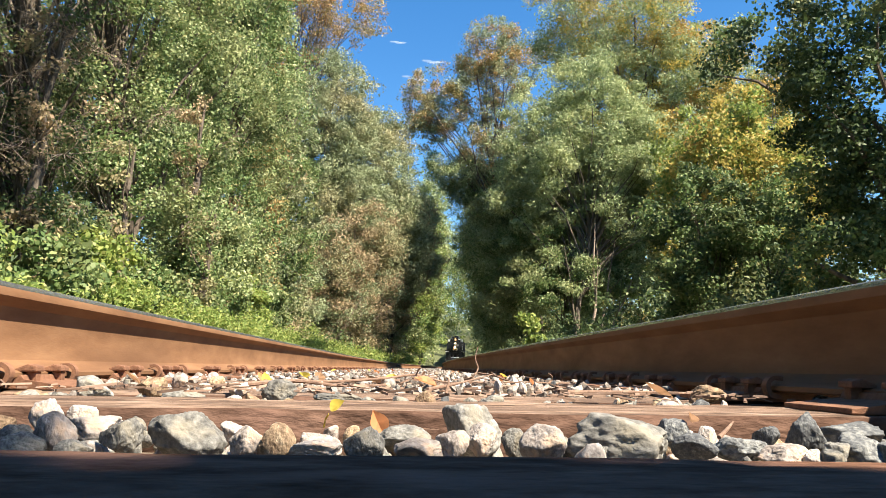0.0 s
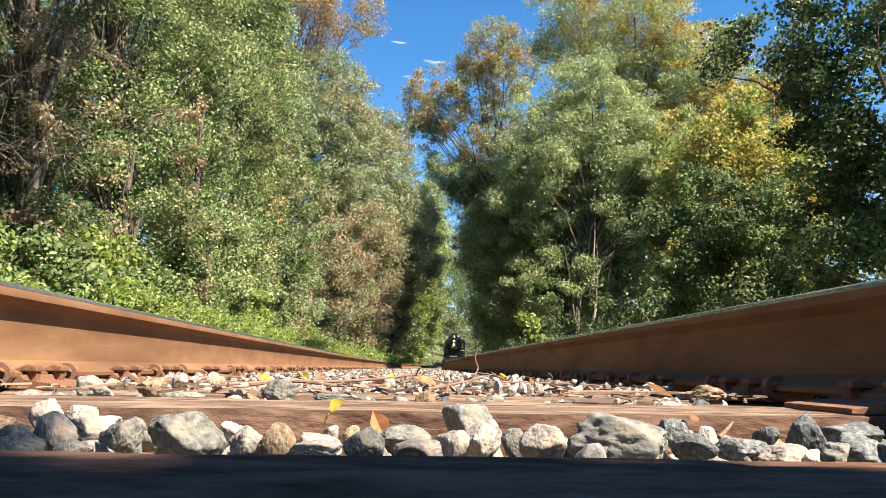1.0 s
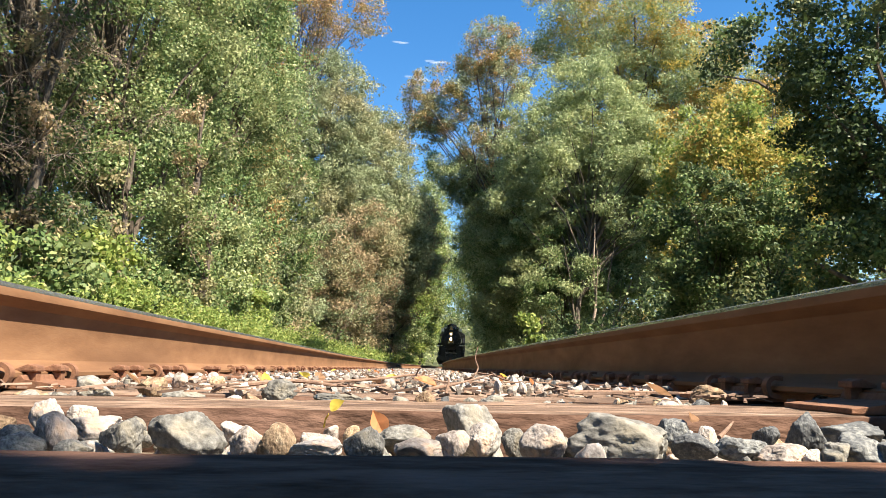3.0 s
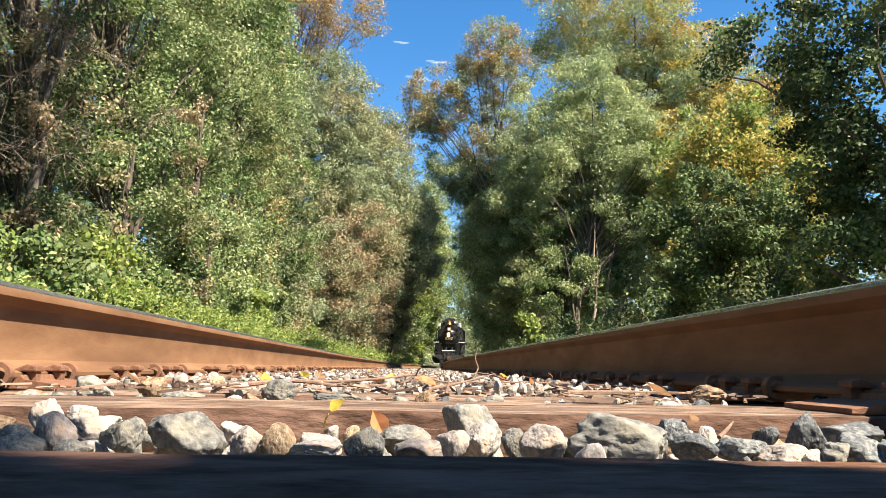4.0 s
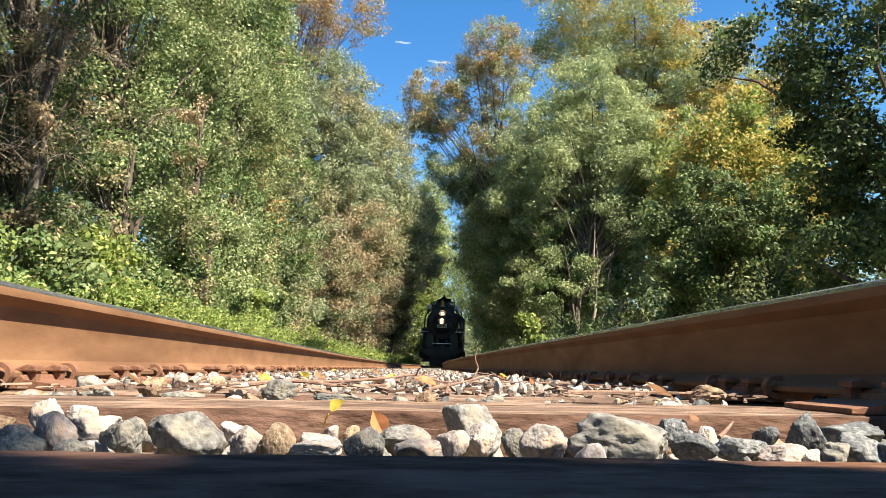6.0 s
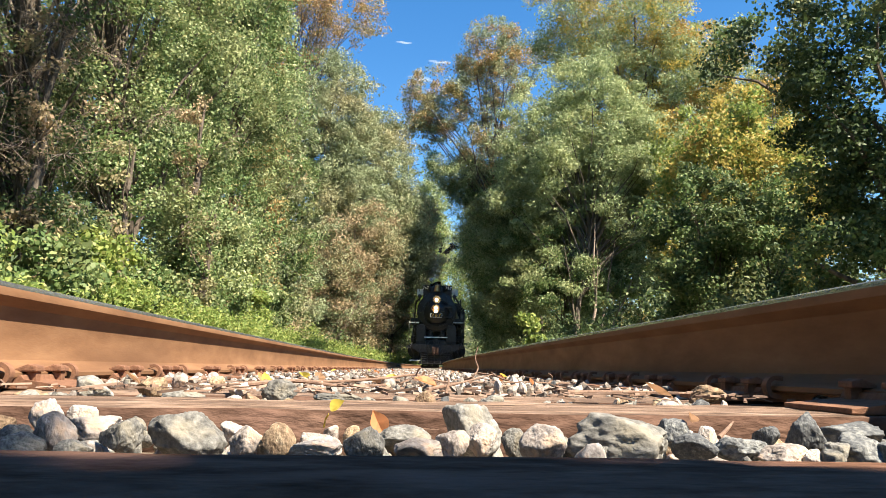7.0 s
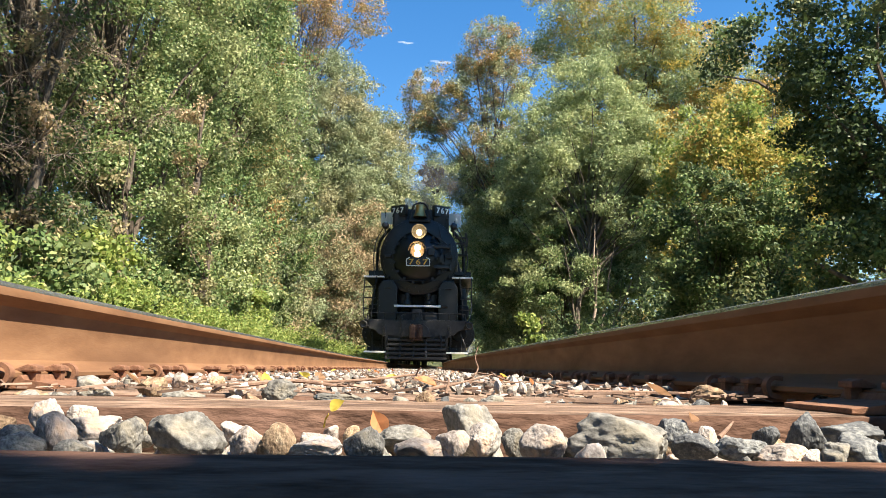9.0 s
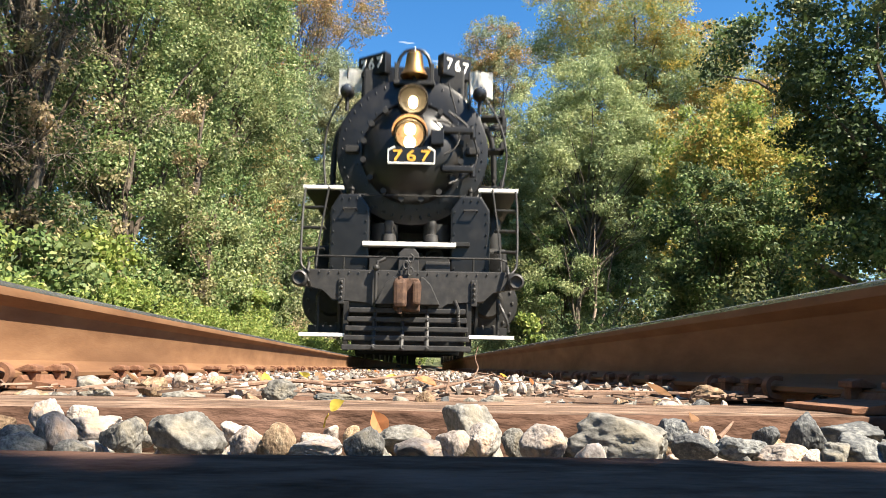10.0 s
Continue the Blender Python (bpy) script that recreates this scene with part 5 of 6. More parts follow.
def rail_anchor():
    bm = bmesh.new()
    line = [(0.09, -0.008), (0.0, -0.01), (-0.07, -0.008), (-0.084, 0.002), (-0.085, 0.016), (-0.075, 0.025), (-0.058, 0.024)]
    pts = smooth_line([(x, 0, z) for x, z in line], 4)
    rings = []
    for i, p in enumerate(pts):
        d = (pts[min(i + 1, len(pts) - 1)] - pts[max(i - 1, 0)]).normalized()
        n = Vector((-d.z, 0, d.x)) * 0.004
        rings.append([bm.verts.new(p + n + Vector((0, w, 0))) for w in (-0.010, 0.010)] + [bm.verts.new(p - n + Vector((0, w, 0))) for w in (0.010, -0.010)])
    for a, b in zip(rings, rings[1:]):
        for k in range(4):
            bm.faces.new((a[k], a[(k + 1) % 4], b[(k + 1) % 4], b[k]))
    bm.faces.new(rings[0])
    bm.faces.new(rings[-1][::-1])
    ob = part("rail_anchor", bm, RUST_DARK)
    return tagged(ob, "rusty spring steel rail anchor hooked under the rail", "rail anchor", "anchors on the rails")


plate_0, anchor_0 = tie_plate(), rail_anchor()
frng = random.Random(5)
first = True
for i, s in enumerate(TIE_AT):
    if i < 1 or s > 16:
        continue
    for side in (-1, 1):
        flip = pose(0, 0, 0, 0, 0, 180 if side < 0 else 0)
        m = track_pose(s + frng.uniform(-0.015, 0.015), side * 0.755, -0.001 if i > 2 else 0.0) @ flip
        if first:
            plate_0.matrix_basis = m
        else:
            copy_thing(plate_0, m)
        for e in (-1, 1):
            if (i + e) % 2 == 0 or (side > 0 and i % 3 == 0):
                m = track_pose(s + e * 0.137, side * 0.755, RAIL_TOP - 0.1793) @ flip @ pose(0, 0, 0, 0, 0, frng.uniform(-5, 5))
                if first:
                    anchor_0.matrix_basis = m
                    first = False
                else:
                    copy_thing(anchor_0, m)
        first = False
# splice bars where two lengths of rail meet
for side, s in ((-1, 26.5), (1, 31.0)):
    m = track_pose(s, side * 0.755, RAIL_TOP - 0.1793) @ pose(0, 0, 0, 0, 0, 180 if side < 0 else 0)
    root = new("splice_bar")
    root.matrix_basis = m
    part("bar", prism([(-0.05, 0.03), (-0.014, 0.04), (-0.014, 0.125), (-0.034, 0.133), (-0.037, 0.12), (-0.03, 0.06), (-0.055, 0.035)], -0.9, 0.9, bevel=0.002), GREASE, root)
    for k in range(6):
        part("bolt", rod((-0.02, -0.75 + 0.3 * k, 0.085), (-0.065, -0.75 + 0.3 * k, 0.085), 0.018, 6), GREASE, root)
    tagged(root, "dark bolted steel splice bar on the rail", "splice bar")


# ---- ballast ----
def stone_mesh(seed, mat, rough=0.0):
    """A broken stone about one unit across: a ball cut by random planes, its edges blunted, the faces pitted."""
    r = random.Random(seed)
    bm = bmesh.new()
    bmesh.ops.create_icosphere(bm, subdivisions=(5 if rough >= 1 else 4) if rough else 1, radius=0.5)
    cuts = []
    for i in range(11):
        d = Vector((r.gauss(0, 1), r.gauss(0, 1), r.gauss(0, 1))).normalized()
        cuts.append((d, r.uniform(0.29, 0.46)))
    shift = Vector((seed * 1.7, 0, 0))
    for v in bm.verts:
        d = v.co.normalized()
        sharp = 34.0
        acc = 0.54 ** -sharp
        for n, h in cuts:
            k = d.dot(n)
            if k > 0.05:
                acc += (h / k) ** -sharp
        q = acc ** (-1 / sharp)
        if rough:
            q += 0.028 * noise.noise(d * 2.2 + shift) + 0.026 * noise.noise(d * 5 + shift) + 0.018 * noise.noise(d * 11 + shift) + (0.01 * noise.noise(d * 26 + shift) if rough >= 1 else 0)
        v.co = d * q
    me = bpy.data.meshes.new("ballast_stone")
    bm.to_mesh(me)
    bm.free()
    me.materials.append(mat)
    if rough:
        me.polygons.foreach_set("use_smooth", [True] * len(me.polygons))
    return me


def hero(x, y, top, wide, high, seed, mat, label, deep=None, turn=0.0, tilt=0.0):
    """One stone that can be told apart, its top at the height given."""
    ob = new("ballast_stone", stone_mesh(seed, mat, rough=1.0))
    ob.matrix_basis = Matrix.Translation((x, y, top - high / 2)) @ pose(0, 0, 0, tilt, 0, turn) @ Matrix.Diagonal((wide, deep or wide * 0.8, high, 1))
    return tagged(ob, label, "stone", "stones in the ballast")


hero(-0.338, 0.800, 0.018, 0.038, 0.042, 101, STONE_WHITE, "pale broken stone with tan stains", turn=-30)
hero(-0.300, 0.730, 0.005, 0.037, 0.039, 102, STONE_WHITE, "bright white rounded stone in the ballast", turn=17)
hero(-0.279, 0.760, 0.006, 0.057, 0.033, 103, STONE_WHITE, "cream-coloured stone in the ballast", turn=4)
hero(-0.236, 0.715, 0.005, 0.040, 0.040, 104, STONE_GREY, "grey pitted stone in the ballast", turn=-9)
hero(-0.186, 0.735, 0.011, 0.072, 0.049, 105, STONE_GREY, "large grey-green angular stone in the ballast", turn=-22)
hero(-0.156, 0.790, -0.003, 0.031, 0.027, 106, STONE_WHITE, "cream-coloured stone in the ballast", turn=25)
hero(-0.131, 0.720, -0.001, 0.035, 0.034, 107, STONE_WHITE, "pale broken stone with tan stains", turn=12)
hero(-0.103, 0.715, -0.001, 0.033, 0.035, 108, STONE_BROWN, "rusty brown stone in the ballast", turn=-1)
hero(-0.067, 0.700, -0.012, 0.048, 0.021, 109, STONE_WHITE, "cream-coloured stone in the ballast", turn=-14)
hero(-0.027, 0.710, 0.001, 0.036, 0.035, 110, STONE_GREY, "grey pitted stone in the ballast", turn=-27)
hero(0.020, 0.700, -0.009, 0.048, 0.024, 111, STONE_WHITE, "bright white rounded stone in the ballast", turn=20)
hero(-0.320, 0.705, -0.008, 0.042, 0.028, 112, STONE_GREY, "grey pitted stone in the ballast", turn=7)
hero(-0.345, 0.760, -0.006, 0.031, 0.027, 113, STONE_GREY, "speckled grey angular stone in the ballast", turn=-6)
hero(-0.392, 0.820, -0.001, 0.035, 0.026, 114, STONE_BROWN, "rusty brown stone in the ballast", turn=-19)
hero(0.010, 0.780, -0.006, 0.058, 0.026, 115, STONE_GREY, "speckled grey angular stone in the ballast", turn=28)
hero(-0.319, 0.840, 0.009, 0.028, 0.027, 116, STONE_WHITE, "pale broken stone with tan stains", turn=15)
hero(-0.270, 0.700, -0.014, 0.032, 0.021, 117, STONE_GREY, "speckled grey angular stone in the ballast", turn=2)
hero(-0.077, 0.770, -0.010, 0.036, 0.023, 118, STONE_WHITE, "cream-coloured stone in the ballast", turn=-11)
hero(0.078, 0.830, 0.018, 0.070, 0.059, 119, STONE_GREY, "dark grey-green block leaning on a tie", turn=-24)
hero(0.051, 0.710, -0.002, 0.033, 0.033, 120, STONE_WHITE, "bright white rounded stone in the ballast", turn=23)
hero(0.081, 0.760, -0.002, 0.035, 0.032, 121, STONE_WHITE, "cream-coloured stone in the ballast", turn=10)
hero(0.113, 0.760, -0.006, 0.023, 0.027, 122, STONE_GREY, "grey pitted stone in the ballast", turn=-3)
hero(0.135, 0.720, 0.000, 0.042, 0.037, 123, STONE_WHITE, "bright white rounded stone in the ballast", turn=-16)
hero(0.214, 0.745, 0.014, 0.116, 0.057, 124, STONE_GREY, "largest grey stone with a pale peaked top", turn=-29)
# dark stones on this side: the shade there is put into their colour
hero(0.305, 0.860, 0.002, 0.040, 0.036, 125, STONE_DARK, "grey stone in the ballast, coloured dark for shade", turn=18)
hero(0.317, 0.800, -0.003, 0.019, 0.027, 126, STONE_WHITE, "bright white rounded stone in the ballast", turn=5)
hero(0.279, 0.730, -0.006, 0.043, 0.026, 127, STONE_DARK, "grey stone in the ballast, coloured dark for shade", turn=-8)
hero(0.378, 0.800, -0.001, 0.027, 0.030, 128, STONE_DARK, "speckled stone in the ballast, coloured dark for shade", turn=-21)
hero(0.330, 0.740, -0.006, 0.059, 0.028, 129, STONE_DARK, "grey stone in the ballast, coloured dark for shade", turn=26)
hero(0.407, 0.775, 0.013, 0.049, 0.049, 130, STONE_DARK, "speckled stone in the ballast, coloured dark for shade", turn=13)
hero(0.398, 0.710, -0.007, 0.032, 0.032, 131, STONE_GREY, "speckled grey angular stone in the ballast", turn=0)
hero(0.485, 0.830, 0.004, 0.076, 0.035, 132, STONE_DARK, "speckled stone in the ballast, coloured dark for shade", turn=-13)
hero(0.437, 0.730, -0.003, 0.064, 0.036, 133, STONE_DARK, "grey stone in the ballast, coloured dark for shade", turn=-26)
hero(0.348, 0.700, -0.011, 0.048, 0.025, 134, STONE_WHITE, "pale broken stone with tan stains", turn=21)
hero(0.369, 0.690, -0.014, 0.021, 0.020, 135, STONE_WHITE, "bright white rounded stone in the ballast", turn=8)
hero(0.463, 0.710, -0.006, 0.051, 0.037, 136, STONE_DARK, "speckled stone in the ballast, coloured dark for shade", turn=-5)
hero(-0.495, 1.330, 0.027, 0.074, 0.049, 137, STONE_GREY, "speckled grey angular stone in the ballast", turn=-18)
hero(-0.425, 1.420, 0.029, 0.055, 0.039, 138, STONE_BROWN, "rusty brown stone in the ballast", turn=29)
hero(-0.411, 1.550, 0.032, 0.033, 0.036, 139, STONE_WHITE, "cream-coloured stone in the ballast", turn=16)
hero(-0.379, 1.680, 0.033, 0.029, 0.029, 140, STONE_WHITE, "pale broken stone with tan stains", turn=3)
hero(-0.197, 1.360, 0.025, 0.065, 0.046, 141, STONE_GREY, "speckled grey angular stone in the ballast", turn=-10)
hero(-0.348, 1.480, 0.017, 0.035, 0.027, 142, STONE_WHITE, "cream-coloured stone in the ballast", turn=-23)
hero(-0.277, 1.450, 0.022, 0.040, 0.032, 143, STONE_WHITE, "pale broken stone with tan stains", turn=24)
hero(-0.341, 1.300, 0.011, 0.066, 0.029, 144, STONE_GREY, "grey pitted stone in the ballast", turn=11)
hero(-0.573, 1.300, 0.007, 0.061, 0.026, 145, STONE_BROWN, "tan brown stone in the ballast", turn=-2)
hero(0.044, 1.170, 0.018, 0.037, 0.030, 146, STONE_BROWN, "flat dark brown chip lying on a tie", turn=-15)
hero(0.265, 1.270, 0.005, 0.024, 0.025, 147, STONE_WHITE, "bright white rounded stone in the ballast", turn=-28)
hero(0.435, 1.270, 0.002, 0.041, 0.023, 148, STONE_WHITE, "cream-coloured stone in the ballast", turn=19)
hero(0.465, 1.270, 0.002, 0.025, 0.023, 149, STONE_WHITE, "pale broken stone with tan stains", turn=6)
hero(0.490, 1.270, 0.003, 0.032, 0.024, 150, STONE_WHITE, "bright white rounded stone in the ballast", turn=-7)
hero(0.676, 1.270, 0.007, 0.064, 0.028, 151, STONE_WHITE, "cream-coloured stone in the ballast", turn=-20)
hero(0.731, 1.330, 0.017, 0.053, 0.036, 152, STONE_DARK, "speckled stone in the ballast, coloured dark for shade", turn=27)
hero(0.708, 1.250, 0.003, 0.029, 0.024, 153, STONE_WHITE, "bright white rounded stone in the ballast", turn=14)
hero(0.731, 1.250, 0.005, 0.025, 0.026, 154, STONE_BROWN, "rusty brown stone in the ballast", turn=1)
hero(0.780, 1.280, 0.013, 0.032, 0.035, 155, STONE_DARK, "grey stone in the ballast, coloured dark for shade", turn=-12)
hero(0.560, 1.420, 0.028, 0.075, 0.041, 156, STONE_BROWN, "rusty brown stone in the ballast", turn=-25)
hero(0.374, 1.300, 0.007, 0.022, 0.026, 157, STONE_BROWN, "tan brown stone in the ballast", turn=22)
hero(-0.094, 1.330, 0.012, 0.078, 0.028, 158, STONE_GREY, "grey pitted stone in the ballast", turn=9)
hero(0.157, 1.300, 0.008, 0.059, 0.028, 159, STONE_GREY, "speckled grey angular stone in the ballast", turn=-4)

brng = random.Random(21)
stone_meshes = [stone_mesh(200 + i, m, rough=0.8) for i, m in enumerate([STONE_WHITE, STONE_WHITE, STONE_GREY, STONE_GREY, STONE_DARK, STONE_BROWN, STONE_GREY, STONE_WHITE])]
stone_words = ["small white stone among the ballast", "small white stone among the ballast", "small grey stone among the ballast", "small grey stone among the ballast",
               "small dark stone among the ballast", "small brown stone among the ballast", "small grey stone among the ballast", "small white stone among the ballast"]


def loose_stone(x, y, z, size, k=None):
    k = brng.randrange(8) if k is None else k
    ob = new("ballast_stone", stone_meshes[k])
    ob.matrix_basis = Matrix.Translation((x, y, z)) @ pose(0, 0, 0, brng.uniform(0, 360), brng.uniform(0, 360), brng.uniform(0, 360)) @ Matrix.Diagonal((size, size * brng.uniform(0.7, 1), size * brng.uniform(0.55, 0.85), 1))
    tagged(ob, stone_words[k], "stone", "stones in the ballast")


# the bed between the ties that lie nearest, stone by stone
for i in range(122):
    loose_stone(brng.uniform(-0.66, 0.66), brng.uniform(0.68, 0.965), -0.04 + brng.uniform(-0.008, 0.012), brng.uniform(0.02, 0.044))
for i in range(70):
    loose_stone(brng.uniform(-0.66, 0.66), brng.uniform(1.22, 1.42), -0.022 + brng.uniform(-0.008, 0.014), brng.uniform(0.024, 0.044))
for i in range(46):
    y = brng.uniform(1.5, 3.2)
    loose_stone(brng.uniform(-0.64, 0.64), y, 0.006 + brng.uniform(0.0, 0.008), brng.uniform(0.015, 0.034))


def ballast_field(name, spots, seed, label):
    """Many broken stones (x, y, z, size) joined into one."""
    r = np.random.default_rng(seed)
    kinds = []
    for k in range(10):
        me = stone_mesh(300 + k, STONE)
        co = np.empty(len(me.vertices) * 3)
        me.vertices.foreach_get("co", co)
        kinds.append((co.reshape(-1, 3), [tuple(p.vertices) for p in me.polygons]))
        bpy.data.meshes.remove(me)
    vs, fs, base = [], [], 0
    for x, y, z, s in spots:
        co, fa = kinds[r.integers(10)]
        q = Euler(r.uniform(0, 6.28, 3)).to_matrix()
        c = (co * np.array([1, 0.85, 0.7]) * s) @ np.array(q).T + np.array([x, y, z])
        vs.append(c)
        fs += [tuple(base + i for i in f) for f in fa]
        base += len(c)
    ob = mesh_ob(name, np.concatenate(vs).tolist(), fs, STONE)
    tagged(ob, label, "ballast", kind="stuff")


spots = []
for a, b in zip(TIE_AT[3:], TIE_AT[4:]):
    gap = b - a - 0.22
    n = int(150 if a < 8 else 90 if a < 18 else 60)
    for i in range(n):
        s = (a + b) / 2 + brng.uniform(-gap / 2, gap / 2)
        p = on_track(s, brng.uniform(-0.66, 0.66), brng.uniform(-0.035, 0.004) + (0.012 if brng.random() < 0.25 else 0))
        spots.append((p.x, p.y, p.z, brng.uniform(0.018, 0.05)))
    for i in range(12):
        p = on_track(a + brng.uniform(-0.12, 0.12), brng.uniform(-0.64, 0.64), brng.uniform(0.003, 0.012))
        spots.append((p.x, p.y, p.z, brng.uniform(0.015, 0.038)))
for i in range(1500):
    s = brng.uniform(34, 90)
    p = on_track(s, brng.uniform(-0.7, 0.7), brng.uniform(-0.02, 0.02))
    spots.append((p.x, p.y, p.z, brng.uniform(0.04, 0.08)))
ballast_field("ballast", spots, 1, "pale crushed limestone ballast packed between the ties")
spots = []
for i in range(5000):
    s = brng.uniform(-3, 30)
    o = brng.choice((-1, 1)) * brng.uniform(0.86, 2.1)
    p = on_track(s, o)
    spots.append((p.x, p.y, ground_height(p.x, p.y) + brng.uniform(0.0, 0.02), brng.uniform(0.04, 0.07)))
for i in range(700):
    p = on_track(brng.uniform(-2.5, 0.42), brng.uniform(-0.66, 0.66), -0.05)
    if min(abs(p.y - t) for t in TIE_AT) > 0.13:
        spots.append((p.x, p.y, p.z, brng.uniform(0.03, 0.05)))
ballast_field("shoulder_ballast", spots, 2, "pale crushed stone on the track's shoulders")


# wood chips and broken twigs strewn over the ties
def litter():
    r = random.Random(31)
    verts, faces = [], []
    for i in range(1500):
        s = 1.2 + 14 * r.random() ** 1.6
        p = on_track(s, r.uniform(-0.66, 0.66), 0.006 + r.uniform(0, 0.01))
        l, w, h = 0.01 + 0.05 * r.random() ** 2, r.uniform(0.002, 0.008), r.uniform(0.0015, 0.004)
        m = Matrix.Translation(p) @ pose(0, 0, 0, r.uniform(-12, 12), r.uniform(-12, 12), r.uniform(-70, 70))
        b = len(verts)
        for x, y, z in ((-1, -1, -1), (1, -0.5, -1), (1, 0.5, -1), (-1, 1, -1), (-0.9, -0.8, 1), (1, -0.4, 1), (0.95, 0.6, 1), (-1, 0.7, 1)):
            verts.append(m @ Vector((x * l / 2, y * w / 2, z * h / 2)))
        faces += [tuple(b + k for k in f) for f in ((4, 5, 6, 7), (3, 2, 1, 0), (0, 1, 5, 4), (1, 2, 6, 5), (2, 3, 7, 6), (3, 0, 4, 7))]
    tagged(mesh_ob("wood_litter", verts, faces, CHIP), "brown wood chips and broken twigs strewn over the ties", "litter", kind="stuff")


CHIP = material("brown_wood_chip", [(0.1, (0.05, 0.03, 0.02)), (0.45, (0.14, 0.085, 0.058)), (0.85, (0.28, 0.19, 0.14))], 40, 0.9, 0, 0, per="island")
litter()


# ---- twigs and fallen leaves ----
def twig(points, r, label, side=()):
    root = new("twig")
    part("stem", pipe(smooth_line(points, 5), [r * (1.0 - 0.6 * i / (len(points) * 5 - 5)) for i in range(len(points) * 5 - 4)], 7), TWIG, root, smooth=True)
    for q in side:
        part("shoot", pipe(smooth_line(q, 4), r * 0.45, 5), TWIG, root, smooth=True)
    return tagged(root, label, "twig", "twigs on the track")


twig([(-0.21, 1.75, 0.014), (-0.12, 1.9, 0.016), (-0.02, 1.95, 0.024), (0.05, 1.98, 0.032), (0.12, 2.02, 0.016), (0.2, 2.0, 0.012)], 0.0043, "long bent dry twig lying across the ties", [[(0.05, 1.98, 0.032), (0.055, 1.96, 0.045), (0.06, 1.95, 0.05)]])
twig([(-0.30, 1.45, 0.012), (-0.2, 1.6, 0.02), (-0.12, 1.62, 0.012), (-0.02, 1.7, 0.012)], 0.0050, "knobbly grey-brown stick on the ties", [[(-0.2, 1.6, 0.02), (-0.22, 1.5, 0.018), (-0.24, 1.45, 0.01)]])
twig([(0.06, 1.5, 0.01), (0.13, 1.7, 0.018), (0.19, 1.95, 0.024), (0.27, 2.25, 0.034)], 0.0037, "straight dry twig lying across the ties")
twig([(0.085, 1.35, 0.008), (0.09, 1.36, 0.03), (0.086, 1.37, 0.034)], 0.0028, "short twig standing in the ballast")
twig([(0.24, 3.0, 0.01), (0.245, 2.6, 0.02), (0.27, 2.62, 0.05), (0.262, 2.63, 0.085), (0.272, 2.64, 0.125)], 0.0034, "thin upright twig rooted between the ties")
twig([(0.27, 2.6, 0.035), (0.32, 2.55, 0.028), (0.36, 2.5, 0.014), (0.46, 2.4, 0.012)], 0.0043, "crooked grey twig beside the rail", [[(0.32, 2.55, 0.028), (0.30, 2.5, 0.04)]])
twig([(0.40, 2.1, 0.012), (0.415, 2.12, 0.02), (0.42, 2.12, 0.032), (0.408, 2.12, 0.042)], 0.0031, "curled reddish twig on the ballast")
twig([(0.2, 2.2, 0.012), (0.35, 2.25, 0.014), (0.5, 2.3, 0.012)], 0.0031, "thin dry twig along a tie")
twig([(0.3, 1.42, 0.01), (0.45, 1.45, 0.012), (0.6, 1.5, 0.01)], 0.0050, "flat piece of dry stick on a tie")
twig([(0.315, 0.765, -0.012), (0.328, 0.775, -0.004), (0.338, 0.785, 0.002)], 0.0025, "short pale stick among the stones")
twig([(-0.015, 0.80, -0.016), (0.01, 0.81, -0.011), (0.045, 0.82, -0.012)], 0.0009, "reddish dry stalk among the stones")


def leaf_material(name, a, b):
    return foliage(name, [(0.0, a), (1.0, b)], patch=tuple(0.45 * v for v in a), translucent=0.45, patch_scale=70)


LEAF_FALL = leaf_material("fallen_orange_leaf", (0.55, 0.22, 0.09), (0.6, 0.27, 0.12))
LEAF_FALL_Y = leaf_material("fallen_yellow_leaf", (0.62, 0.47, 0.07), (0.68, 0.55, 0.12))
LEAF_FALL_B = leaf_material("fallen_brown_leaf", (0.3, 0.17, 0.09), (0.36, 0.21, 0.12))


def fallen_leaf(m, length, wide, mat, label, curl=0.3, stalk=None):
    root = new("fallen_leaf")
    root.matrix_basis = m
    bm = bmesh.new()
    n, rows = 10, []
    for i in range(n + 1):
        t = i / n
        w = wide / 2 * math.sin(math.pi * min(t * 1.06, 1)) ** 0.7 * (1 - 0.35 * t) * 1.25 * (1 + 0.015 * (-1) ** i)
        row = []
        for k in range(-3, 4):
            x = w * k / 3
            row.append(bm.verts.new((x, length * (t - 0.5), curl * abs(x) * 1.3 + curl * length * 0.35 * (t - 0.5) ** 2 * 4 * 0.5)))
        rows.append(row)
    for a, b in zip(rows, rows[1:]):
        for k in range(6):
            bm.faces.new((a[k], a[k + 1], b[k + 1], b[k]))
    bmesh.ops.remove_doubles(bm, verts=bm.verts, dist=1e-5)
    part("blade", bm, mat, root, smooth=True)
    if stalk:
        part("stalk", pipe(smooth_line(stalk, 4), 0.0011, 5), mat, root, smooth=True)
    return tagged(root, label, "leaf", "fallen leaves on the track")


fallen_leaf(pose(-0.017, 0.80, -0.004, 82, -25, 20), 0.026, 0.018, LEAF_FALL, "orange-pink fallen leaf standing among the stones", 0.4)
fallen_leaf(pose(-0.066, 0.935, 0.004, 50, 35, -60), 0.02, 0.017, LEAF_FALL_Y, "curled yellow fallen leaf on a tie's edge", 0.5, [(0, -0.014, 0), (-0.002, -0.022, -0.006), (-0.004, -0.03, -0.016)])
fallen_leaf(pose(0.44, 1.32, 0.016, 30, 10, 60), 0.055, 0.03, LEAF_FALL_B, "brown curled fallen leaf on a tie", 0.5)
